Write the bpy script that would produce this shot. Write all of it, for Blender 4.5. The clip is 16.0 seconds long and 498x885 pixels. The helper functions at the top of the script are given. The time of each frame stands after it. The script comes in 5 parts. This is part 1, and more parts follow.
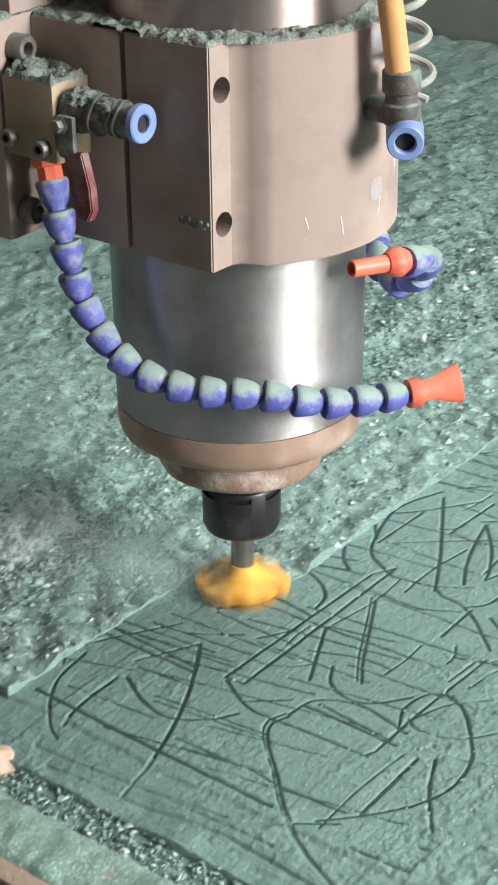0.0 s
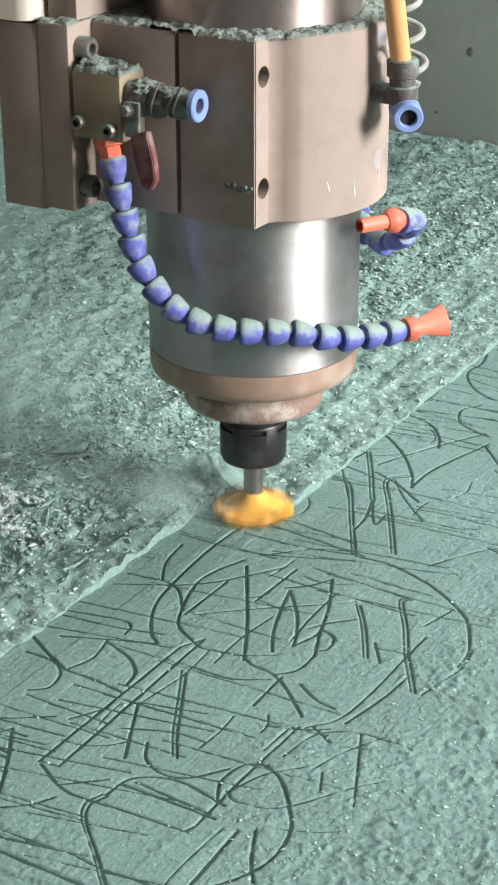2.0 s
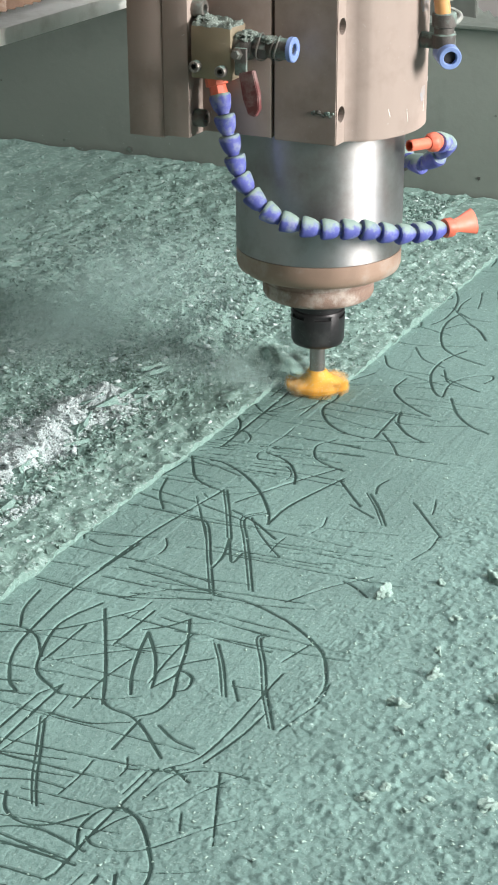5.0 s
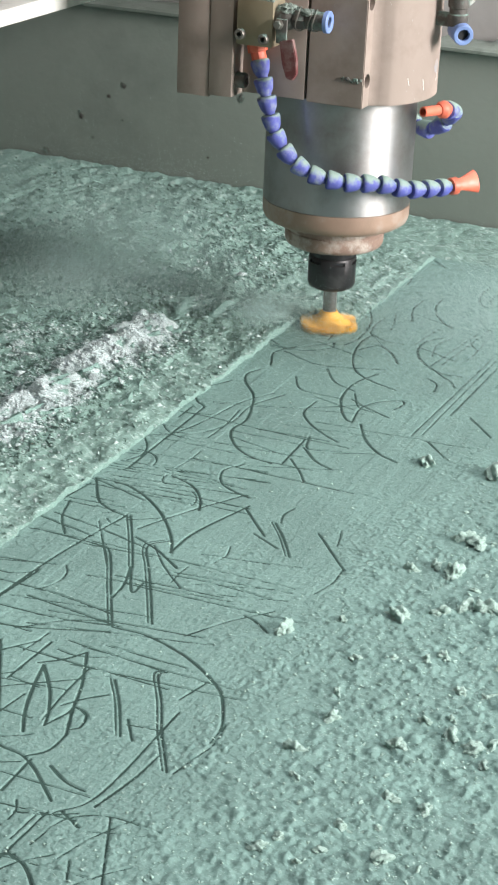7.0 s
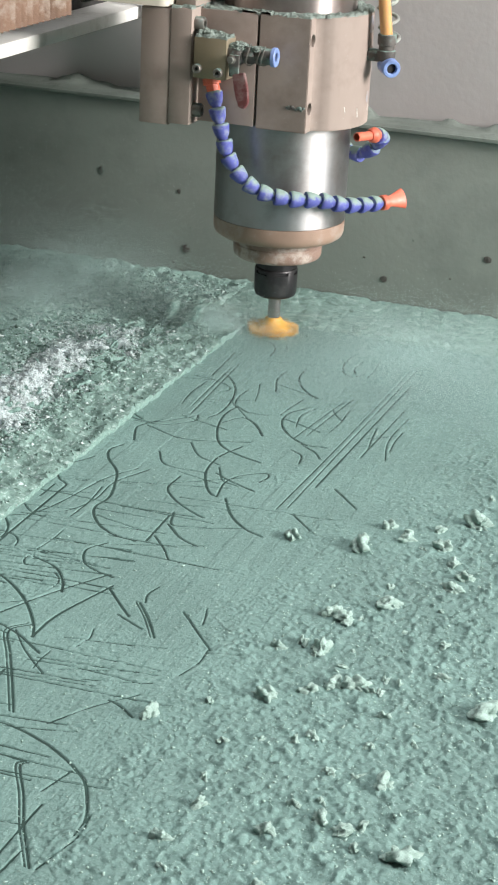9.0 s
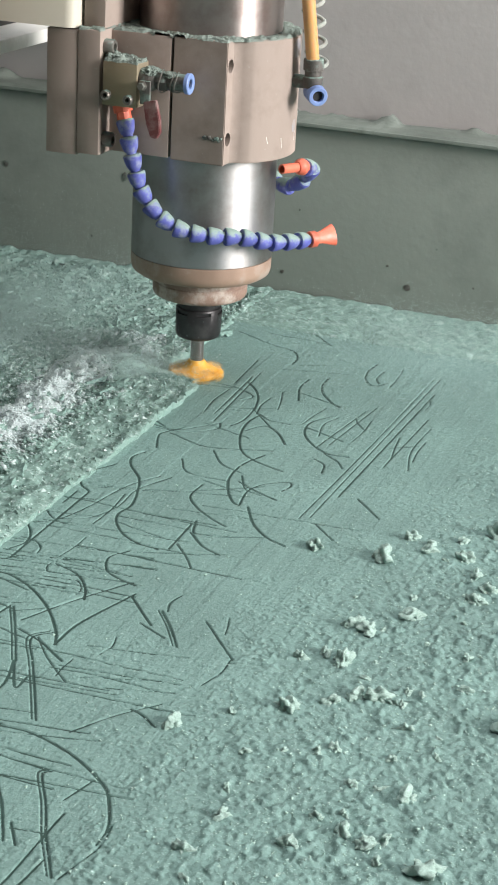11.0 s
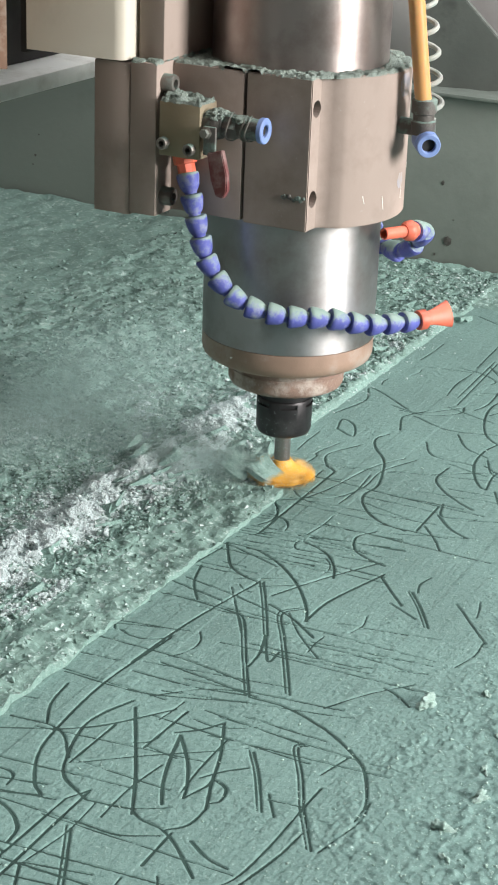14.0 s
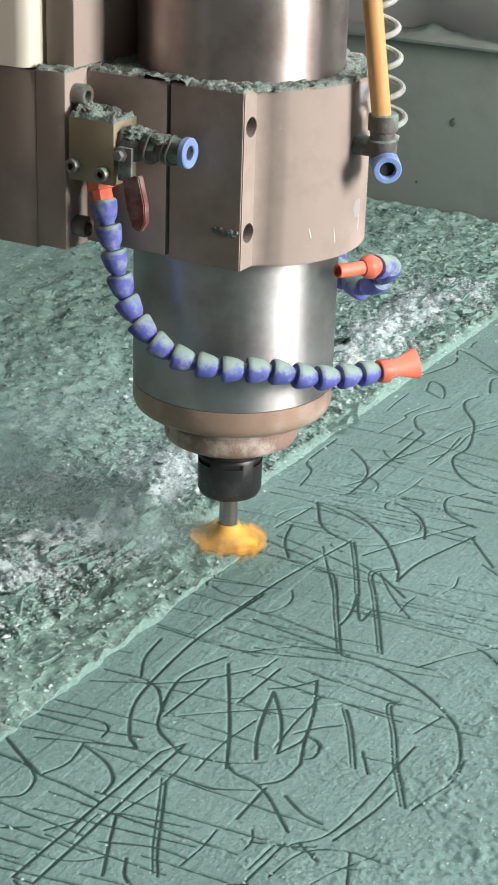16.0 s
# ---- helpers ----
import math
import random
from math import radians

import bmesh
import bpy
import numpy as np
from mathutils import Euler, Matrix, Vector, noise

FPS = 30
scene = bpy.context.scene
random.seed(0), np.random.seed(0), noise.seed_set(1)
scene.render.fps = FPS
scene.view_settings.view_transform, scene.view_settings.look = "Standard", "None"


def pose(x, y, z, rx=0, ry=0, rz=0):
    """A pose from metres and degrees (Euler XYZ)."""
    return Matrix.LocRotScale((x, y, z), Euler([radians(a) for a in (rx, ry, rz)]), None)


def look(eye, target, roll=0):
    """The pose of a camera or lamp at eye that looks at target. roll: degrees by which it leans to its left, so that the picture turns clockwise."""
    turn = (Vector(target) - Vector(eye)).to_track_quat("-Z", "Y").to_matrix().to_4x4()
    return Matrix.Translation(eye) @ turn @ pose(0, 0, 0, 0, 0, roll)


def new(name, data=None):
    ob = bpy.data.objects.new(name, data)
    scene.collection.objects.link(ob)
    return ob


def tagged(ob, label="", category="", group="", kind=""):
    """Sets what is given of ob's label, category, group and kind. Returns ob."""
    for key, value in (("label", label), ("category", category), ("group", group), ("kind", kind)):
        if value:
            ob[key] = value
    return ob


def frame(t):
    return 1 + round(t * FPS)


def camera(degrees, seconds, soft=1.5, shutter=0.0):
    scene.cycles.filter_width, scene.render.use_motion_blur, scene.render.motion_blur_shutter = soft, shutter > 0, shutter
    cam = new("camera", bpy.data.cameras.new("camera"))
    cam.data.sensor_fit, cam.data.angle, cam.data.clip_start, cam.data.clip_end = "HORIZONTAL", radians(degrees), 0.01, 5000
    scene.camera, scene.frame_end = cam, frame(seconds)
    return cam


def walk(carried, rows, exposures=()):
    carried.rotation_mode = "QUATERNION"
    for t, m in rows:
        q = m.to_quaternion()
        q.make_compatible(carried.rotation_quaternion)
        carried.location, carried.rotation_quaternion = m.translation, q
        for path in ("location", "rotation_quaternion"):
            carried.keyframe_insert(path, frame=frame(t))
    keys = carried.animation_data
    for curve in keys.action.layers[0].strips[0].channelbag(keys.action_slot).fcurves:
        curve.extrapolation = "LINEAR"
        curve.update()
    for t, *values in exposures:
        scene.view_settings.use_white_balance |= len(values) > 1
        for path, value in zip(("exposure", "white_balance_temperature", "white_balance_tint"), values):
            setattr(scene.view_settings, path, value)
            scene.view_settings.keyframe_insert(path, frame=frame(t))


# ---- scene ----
# World: x along the spindle's travel, y towards the gantry, z up; z = 0 is the milled face of the slab.
cam = camera(16.126, 16.0, soft=1.9, shutter=0.5)
PATH = [
    (0.0, pose(-0.6400, -0.5078, 0.4924, 63.676, 0.656, -52.194)),
    (0.5, pose(-0.6451, -0.4850, 0.4977, 64.380, 0.170, -56.048)),
    (1.0, pose(-0.6502, -0.4910, 0.4989, 65.020, -0.042, -57.979)),
    (1.5, pose(-0.6469, -0.4959, 0.4996, 65.427, 0.039, -58.954)),
    (2.0, pose(-0.6446, -0.5001, 0.4997, 65.640, 0.048, -59.665)),
    (2.5, pose(-0.6458, -0.5050, 0.5006, 65.864, 0.088, -60.327)),
    (3.0, pose(-0.6424, -0.5127, 0.5038, 66.110, 0.040, -61.206)),
    (3.5, pose(-0.6422, -0.5148, 0.5055, 66.322, -0.175, -62.061)),
    (5.8, pose(-0.6427, -0.5186, 0.5084, 67.031, -0.348, -64.907)),
    (6.0, pose(-0.6372, -0.5225, 0.5105, 67.129, -0.762, -64.988)),
    (6.5, pose(-0.6233, -0.5155, 0.5158, 66.963, -1.489, -65.168)),
    (7.0, pose(-0.6161, -0.5120, 0.5261, 66.295, -2.341, -65.886)),
    (7.5, pose(-0.6108, -0.5042, 0.5245, 66.279, -2.607, -67.430)),
    (8.0, pose(-0.5963, -0.5086, 0.5217, 67.428, -2.631, -69.238)),
    (8.2, pose(-0.5966, -0.5130, 0.5261, 67.931, -2.664, -69.866)),
    (10.3, pose(-0.5965, -0.5128, 0.5295, 68.820, -2.788, -70.133)),
    (10.5, pose(-0.5954, -0.5107, 0.5289, 68.819, -2.961, -69.893)),
    (11.0, pose(-0.5959, -0.5072, 0.5310, 68.660, -3.023, -69.454)),
    (11.5, pose(-0.5953, -0.5027, 0.5278, 68.612, -2.887, -68.823)),
    (12.0, pose(-0.5951, -0.4978, 0.5256, 68.693, -2.662, -67.802)),
    (12.5, pose(-0.5984, -0.4865, 0.5233, 68.769, -2.241, -65.965)),
    (13.0, pose(-0.6012, -0.4782, 0.5198, 68.664, -1.802, -64.232)),
    (13.5, pose(-0.6045, -0.4768, 0.5188, 68.334, -1.715, -63.376)),
    (14.0, pose(-0.6078, -0.4731, 0.5172, 68.184, -2.077, -62.873)),
    (14.5, pose(-0.6129, -0.4674, 0.5191, 68.056, -2.374, -62.314)),
    (15.0, pose(-0.6133, -0.4647, 0.5163, 67.913, -2.227, -62.032)),
    (15.5, pose(-0.6146, -0.4651, 0.5158, 67.590, -1.992, -61.675)),
    (16.0, pose(-0.6164, -0.4624, 0.5120, 67.039, -1.781, -60.475)),
]
walk(cam, PATH, exposures=[(0.0, 0.26), (2.0, 0.34), (6.0, 0.32), (8.2, 0.26), (10.3, 0.14), (13.0, 0.20), (16.0, 0.17)])

# ---- light: daylight from one wide side window, an added overhead fill, and the sky outside ----
world = bpy.data.worlds.new("sky")
scene.world = world
world.use_nodes = True
sky = world.node_tree.nodes.new("ShaderNodeTexSky")
sky.sky_type, sky.sun_disc = "NISHITA", False
sky.sun_elevation, sky.sun_rotation = radians(35), radians(180)
background = world.node_tree.nodes["Background"]
world.node_tree.links.new(sky.outputs[0], background.inputs[0])
background.inputs[1].default_value = 0.1


def area_light(name, m, sx, sy, watts, colour):
    lamp = bpy.data.lights.new(name, "AREA")
    lamp.shape, lamp.size, lamp.size_y, lamp.energy, lamp.color = "RECTANGLE", sx, sy, watts, colour
    ob = new(name, lamp)
    ob.matrix_world = m
    return ob


WINDOW_W, WINDOW_H, WINDOW_X, WINDOW_Z = 1.1, 1.7, 0.28, 1.45
area_light("window_daylight", look((WINDOW_X, -3.96, WINDOW_Z), (WINDOW_X, 0, 0.45)), WINDOW_W, WINDOW_H, 292, (1.0, 0.965, 0.935))
# Added fill lamp under the closed ceiling, for general ambient light.
area_light("overhead_fill", look((1.5, -0.9, 2.78), (1.5, -0.9, 0)), 2.6, 3.4, 90, (0.96, 0.985, 1.0))


# ---- numpy noise ----
RNG = np.random.RandomState(7)
LATTICE = RNG.rand(256, 256)


def value_noise(x, y):
    xi, yi = np.floor(x).astype(int), np.floor(y).astype(int)
    u, v = x - xi, y - yi
    u, v = u * u * (3 - 2 * u), v * v * (3 - 2 * v)
    a, b = LATTICE[xi % 256, yi % 256], LATTICE[(xi + 1) % 256, yi % 256]
    c, d = LATTICE[xi % 256, (yi + 1) % 256], LATTICE[(xi + 1) % 256, (yi + 1) % 256]
    return (a + (b - a) * u) * (1 - v) + (c + (d - c) * u) * v


def fbm(x, y, scale, octaves=4):
    total, amp, s = 0, 0.5, 1 / scale
    for k in range(octaves):
        total = total + amp * value_noise(x * s + 17.3 * k, y * s + 9.1 * k)
        amp, s = amp / 2, s * 2.03
    return total


def smooth(a, b, v):
    t = np.clip((v - a) / (b - a), 0, 1)
    return t * t * (3 - 2 * t)


# ---- materials ----
def material(name, colour, rough=0.6, metal=0.0):
    m = bpy.data.materials.new(name)
    m.use_nodes = True
    b = m.node_tree.nodes["Principled BSDF"]
    b.inputs["Base Color"].default_value = (*colour, 1)
    b.inputs["Roughness"].default_value, b.inputs["Metallic"].default_value = rough, metal
    return m


def node(m, kind, **values):
    n = m.node_tree.nodes.new(kind)
    for key, value in values.items():
        n.inputs[key.replace("_", " ")].default_value = value
    return n


def link(m, a, b):
    m.node_tree.links.new(a, b)


def bsdf(m):
    return m.node_tree.nodes["Principled BSDF"]


def coords(m, space="Object", stretch=None):
    c = m.node_tree.nodes.new("ShaderNodeTexCoord")
    if not stretch:
        return c.outputs[space]
    mp = m.node_tree.nodes.new("ShaderNodeMapping")
    mp.inputs["Scale"].default_value = stretch
    link(m, c.outputs[space], mp.inputs["Vector"])
    return mp.outputs["Vector"]


def noise_fac(m, scale, detail=4, rough=0.55, stretch=None, space="Object"):
    n = node(m, "ShaderNodeTexNoise", Scale=scale, Detail=detail, Roughness=rough)
    link(m, coords(m, space, stretch), n.inputs["Vector"])
    return n.outputs[0]


def ramp(m, fac, *stops):
    r = m.node_tree.nodes.new("ShaderNodeValToRGB")
    els = r.color_ramp.elements
    while len(els) < len(stops):
        els.new(0.5)
    for e, (p, c) in zip(els, stops):
        e.position, e.color = p, (*c, 1)
    link(m, fac, r.inputs[0])
    return r.outputs[0]


def blend(m, fac, a, b, mode="MIX"):
    x = m.node_tree.nodes.new("ShaderNodeMix")
    x.data_type, x.blend_type = "RGBA", mode
    for slot, v in ((0, fac), (6, a), (7, b)):
        if isinstance(v, (int, float)):
            x.inputs[slot].default_value = v
        elif isinstance(v, tuple):
            x.inputs[slot].default_value = (*v, 1)
        else:
            link(m, v, x.inputs[slot])
    return x.outputs[2]


def bump(m, fac, strength, distance):
    b = node(m, "ShaderNodeBump", Strength=strength, Distance=distance)
    link(m, fac, b.inputs["Height"])
    prev = bsdf(m).inputs["Normal"]
    if prev.links:
        link(m, prev.links[0].from_socket, b.inputs["Normal"])
    link(m, b.outputs[0], prev)


def weathered(name, colour, dirt, rough, metal=0.0, grain=260, blotch=26, dirt_at=(0.5, 0.72), relief=0.0003, spread=0.25, stretch=None):
    """A surface with fine grain, broad blotches of dirt and slight relief."""
    m = material(name, colour, rough, metal)
    light = tuple(min(1, c * (1 + spread)) for c in colour)
    dark = tuple(c * (1 - spread) for c in colour)
    base = ramp(m, noise_fac(m, blotch * 0.5, 5, stretch=stretch), (0.3, dark), (0.7, light))
    mask = ramp(m, noise_fac(m, blotch, 6, 0.65), (dirt_at[0], (0, 0, 0)), (dirt_at[1], (1, 1, 1)))
    colour_out = blend(m, mask, base, dirt)
    link(m, colour_out, bsdf(m).inputs["Base Color"])
    rr = ramp(m, noise_fac(m, blotch * 2, 4, stretch=stretch), (0.3, (rough * 0.8,) * 3), (0.7, (min(1, rough * 1.25),) * 3))
    link(m, rr, bsdf(m).inputs["Roughness"])
    bump(m, noise_fac(m, grain, 3), 0.5, relief)
    return m


GREEN_DUST = (0.235, 0.325, 0.29)


def dusty(m, at=(0.45, 0.7), dust=GREEN_DUST, scale=180):
    """Dust that has settled on the upward faces."""
    up = m.node_tree.nodes.new("ShaderNodeSeparateXYZ")
    link(m, m.node_tree.nodes.new("ShaderNodeNewGeometry").outputs["Normal"], up.inputs[0])
    mix = m.node_tree.nodes.new("ShaderNodeMath")
    mix.operation = "MULTIPLY_ADD"
    link(m, noise_fac(m, scale, 5, 0.65), mix.inputs[0])
    mix.inputs[1].default_value = 0.9
    scaled = m.node_tree.nodes.new("ShaderNodeMath")
    scaled.operation = "MULTIPLY_ADD"
    link(m, up.outputs["Z"], scaled.inputs[0])
    scaled.inputs[1].default_value, scaled.inputs[2].default_value = 0.45, -0.15
    link(m, scaled.outputs[0], mix.inputs[2])
    mask = ramp(m, mix.outputs[0], (at[0], (0, 0, 0)), (at[1], (1, 1, 1)))
    old = bsdf(m).inputs["Base Color"].links[0].from_socket
    link(m, blend(m, mask, old, dust), bsdf(m).inputs["Base Color"])
    return m


def turned(m, amount, rough):
    """Fine turning marks round z, which draw highlights out along the axis."""
    tan = m.node_tree.nodes.new("ShaderNodeTangent")
    tan.direction_type, tan.axis = "RADIAL", "Z"
    b = bsdf(m)
    link(m, tan.outputs[0], b.inputs["Tangent"])
    b.inputs["Anisotropic"].default_value, b.inputs["Anisotropic Rotation"].default_value = amount, 0.25
    return m


def stone(name, dark, mid, pale, grain, relief, pale_at=0.72):
    m = material(name, mid, 0.75)
    broad = ramp(m, noise_fac(m, 9, 5), (0.32, tuple(c * 0.86 for c in mid)), (0.68, tuple(c * 1.1 for c in mid)))
    fine = noise_fac(m, grain, 6, 0.7)
    mask = ramp(m, fine, (0.36, (1, 1, 1)), (0.5, (0, 0, 0)))
    out = blend(m, mask, broad, dark)
    speck = ramp(m, noise_fac(m, grain * 1.7, 4, 0.75), (pale_at - 0.08, (0, 0, 0)), (pale_at + 0.06, (1, 1, 1)))
    out = blend(m, speck, out, pale)
    link(m, out, bsdf(m).inputs["Base Color"])
    bump(m, noise_fac(m, grain * 1.5, 5, 0.7), 0.7, relief)
    return m


STONE_MILLED = stone("milled_green_stone", (0.114, 0.203, 0.184), (0.163, 0.270, 0.245), (0.36, 0.48, 0.445), 240, 0.0017, 0.66)
STONE_RAW = stone("raw_green_stone", (0.108, 0.182, 0.160), (0.195, 0.310, 0.270), (0.50, 0.63, 0.60), 110, 0.003, 0.62)
# Lower contrast than the raw stone: haze put into the far crust's colour.
STONE_HAZED = stone("hazed_green_crust", (0.125, 0.21, 0.185), (0.180, 0.285, 0.252), (0.42, 0.53, 0.50), 95, 0.003, 0.62)
STONE_CHIP = material("stone_chip", (0.3, 0.4, 0.36), 0.6)
isl = STONE_CHIP.node_tree.nodes.new("ShaderNodeNewGeometry").outputs["Random Per Island"]
link(STONE_CHIP, ramp(STONE_CHIP, isl, (0.0, (0.105, 0.175, 0.152)), (0.6, (0.20, 0.31, 0.272)), (0.90, (0.33, 0.45, 0.42)), (1.0, (0.62, 0.70, 0.70))), bsdf(STONE_CHIP).inputs["Base Color"])
STEP_STONE = stone("broken_step_stone", (0.16, 0.27, 0.235), (0.22, 0.35, 0.31), (0.40, 0.53, 0.49), 300, 0.003, 0.62)
POWDER = stone("green_stone_powder", (0.15, 0.25, 0.205), (0.20, 0.32, 0.265), (0.42, 0.55, 0.49), 300, 0.002, 0.6)
CLUMP = stone("powder_clump", (0.25, 0.39, 0.34), (0.36, 0.51, 0.455), (0.56, 0.68, 0.64), 500, 0.001, 0.6)
PALE_POWDER = stone("pale_stone_powder", (0.42, 0.54, 0.53), (0.61, 0.73, 0.73), (0.84, 0.90, 0.92), 600, 0.004, 0.55)
CLAMP_METAL = weathered("brown_clamp_metal", (0.37, 0.303, 0.266), (0.255, 0.205, 0.178), 0.8, 0.0, grain=500, blotch=14, relief=0.00012, spread=0.2, stretch=(1, 1, 0.35))
STEEL = weathered("brushed_steel", (0.49, 0.49, 0.495), (0.33, 0.305, 0.285), 0.5, 0.95, grain=400, blotch=18, dirt_at=(0.44, 0.68), relief=0.00008, spread=0.12, stretch=(1, 1, 0.3))
STEEL_UPPER = weathered("stained_steel", (0.46, 0.405, 0.385), (0.27, 0.21, 0.19), 0.38, 0.9, grain=400, blotch=14, relief=0.00008, spread=0.2, stretch=(1, 1, 0.15))
flecks = ramp(CLAMP_METAL, noise_fac(CLAMP_METAL, 520, 3, 0.7), (0.70, (0, 0, 0)), (0.76, (1, 1, 1)))
link(CLAMP_METAL, blend(CLAMP_METAL, flecks, bsdf(CLAMP_METAL).inputs["Base Color"].links[0].from_socket, (0.56, 0.56, 0.51)), bsdf(CLAMP_METAL).inputs["Base Color"])
bsdf(CLAMP_METAL).inputs["Specular IOR Level"].default_value = 0.15
for metal in (STEEL, STEEL_UPPER):
    turned(metal, 0.75, 0.34)
# Dark green for the grooves: their shade, with some damp, put into colour.
GROOVE_SHADE = weathered("groove_shade_green", (0.022, 0.054, 0.045), (0.040, 0.085, 0.070), 0.85, 0.0, grain=300, blotch=40, relief=0.0003)
BROWN_BAND = weathered("brown_band", (0.36, 0.245, 0.185), (0.44, 0.37, 0.32), 0.5, 0.2, grain=700, blotch=40, relief=0.0003)
CRUSTED = weathered("crusted_ring", (0.29, 0.195, 0.155), (0.50, 0.42, 0.37), 0.75, 0.1, grain=420, blotch=60, dirt_at=(0.45, 0.6), relief=0.0012, stretch=(1, 1, 3))
NUT_BLACK = weathered("black_oxide", (0.045, 0.043, 0.045), (0.085, 0.085, 0.085), 0.42, 0.55, grain=600, blotch=40, relief=0.0001)
SHANK = material("ground_shank", (0.32, 0.29, 0.28), 0.3, 0.9)
YELLOW = weathered("yellow_cutter", (0.82, 0.42, 0.06), (0.55, 0.30, 0.10), 0.55, 0.0, grain=500, blotch=60, relief=0.0004)
AMBER_RIM = weathered("tan_diamond_segment", (0.60, 0.36, 0.12), (0.30, 0.22, 0.12), 0.7, grain=700, blotch=90, relief=0.0006)
BRASS = weathered("dull_brass_block", (0.36, 0.30, 0.20), (0.30, 0.26, 0.20), 0.45, 0.45, grain=500, blotch=30, relief=0.0002)
GRIMY = weathered("grimy_fitting", (0.13, 0.12, 0.11), GREEN_DUST, 0.6, 0.4, grain=600, blotch=70, dirt_at=(0.50, 0.68), relief=0.0008)
BOLT = weathered("dusty_bolt", (0.22, 0.20, 0.18), (0.30, 0.32, 0.29), 0.45, 0.7, grain=500, blotch=90, relief=0.0003)
dusty(GRIMY, (0.50, 0.72))
# Near-black for the insides of holes: their shade put into colour.
BORE_SHADE = material("bore_shade", (0.02, 0.02, 0.02), 0.8)
BLUE = weathered("blue_hose_plastic", (0.095, 0.11, 0.40), (0.28, 0.31, 0.38), 0.6, 0.0, grain=500, blotch=110, dirt_at=(0.50, 0.70), relief=0.0004)
dusty(BLUE, (0.36, 0.60))
BLUE_RING = weathered("blue_release_ring", (0.20, 0.29, 0.56), (0.33, 0.38, 0.48), 0.4, 0.0, grain=500, blotch=90, dirt_at=(0.6, 0.8), relief=0.0001)
ORANGE = weathered("orange_nozzle_plastic", (0.78, 0.17, 0.10), (0.62, 0.36, 0.26), 0.45, 0.0, grain=500, blotch=90, dirt_at=(0.55, 0.75), relief=0.0002)
RED = weathered("red_lever_rubber", (0.16, 0.045, 0.045), (0.25, 0.17, 0.16), 0.7, 0.0, grain=500, blotch=90, dirt_at=(0.42, 0.64), relief=0.0005)
AMBER = material("amber_tube", (0.66, 0.36, 0.15), 0.3)
bsdf(AMBER).inputs["Subsurface Weight"].default_value = 0.35
bsdf(AMBER).inputs["Subsurface Radius"].default_value = (0.006, 0.003, 0.001)
WIRE = weathered("dusty_spring_coil", (0.36, 0.37, 0.34), GREEN_DUST, 0.6, 0.2, grain=500, blotch=80, relief=0.0003)
WORN = weathered("worn_finish", (0.34, 0.33, 0.36), (0.36, 0.30, 0.265), 0.6, 0.0, grain=500, blotch=120, dirt_at=(0.45, 0.6), relief=0.0001)
CREAM = weathered("cream_paint", (0.62, 0.58, 0.49), (0.52, 0.47, 0.39), 0.45, 0.0, grain=300, blotch=12, relief=0.0001, spread=0.06)
dusty(BOLT, (0.5, 0.75))
WHITE_BAR = weathered("white_paint", (0.83, 0.82, 0.78), (0.60, 0.58, 0.53), 0.5, 0.0, grain=300, blotch=20, relief=0.0002, spread=0.06)
# Near-black colour that stands for the shade in gaps and hollows.
GAP_SHADE = weathered("gap_shade_black", (0.03, 0.028, 0.027), (0.05, 0.05, 0.045), 0.8, 0.0)
BELLOWS = weathered("brown_bellows_cloth", (0.27, 0.17, 0.12), (0.48, 0.41, 0.35), 0.8, 0.0, grain=400, blotch=60, relief=0.0008)
WALL = weathered("tank_wall_paint", (0.235, 0.265, 0.237), (0.185, 0.21, 0.19), 0.7, 0.0, grain=120, blotch=6, relief=0.0006, spread=0.1)
WALL_PALE = weathered("pale_plaster", (0.49, 0.465, 0.46), (0.41, 0.395, 0.39), 0.8, 0.0, grain=90, blotch=4, relief=0.0008, spread=0.1)
HALL = weathered("hall_wall", (0.20, 0.20, 0.195), (0.15, 0.15, 0.145), 0.85, 0.0, grain=30, blotch=1.5, relief=0.002)
CONCRETE = weathered("hall_floor", (0.16, 0.16, 0.155), (0.11, 0.11, 0.105), 0.8, 0.0, grain=40, blotch=2, relief=0.002)
MIST = bpy.data.materials.new("airborne_dust")
MIST.use_nodes = True
MIST.node_tree.nodes.clear()
mist_out, mist_mix = MIST.node_tree.nodes.new("ShaderNodeOutputMaterial"), MIST.node_tree.nodes.new("ShaderNodeMixShader")
for slot, shader in ((1, "ShaderNodeBsdfDiffuse"), (2, "ShaderNodeBsdfTranslucent")):
    link(MIST, node(MIST, shader, Color=(0.75, 0.93, 0.91, 1)).outputs[0], mist_mix.inputs[slot])
link(MIST, mist_mix.outputs[0], mist_out.inputs[0])
DUST = stone("settled_dust", (0.14, 0.18, 0.155), (0.235, 0.29, 0.255), (0.44, 0.52, 0.47), 620, 0.003, 0.6)
LEDGE_GRIME = weathered("ledge_grime", (0.19, 0.22, 0.195), (0.13, 0.15, 0.135), 0.85, 0.0, grain=300, blotch=40, relief=0.001)
GUSSET = weathered("dark_gusset_paint", (0.15, 0.165, 0.15), (0.10, 0.11, 0.10), 0.7, 0.0, grain=200, blotch=20, relief=0.0004)
RIM_SIDE = weathered("brown_rim_edge", (0.30, 0.23, 0.17), (0.20, 0.15, 0.12), 0.8, 0.0, grain=300, blotch=30, relief=0.001)
TAN_STONE = stone("tan_stone", (0.36, 0.26, 0.18), (0.52, 0.40, 0.31), (0.72, 0.62, 0.52), 120, 0.002)


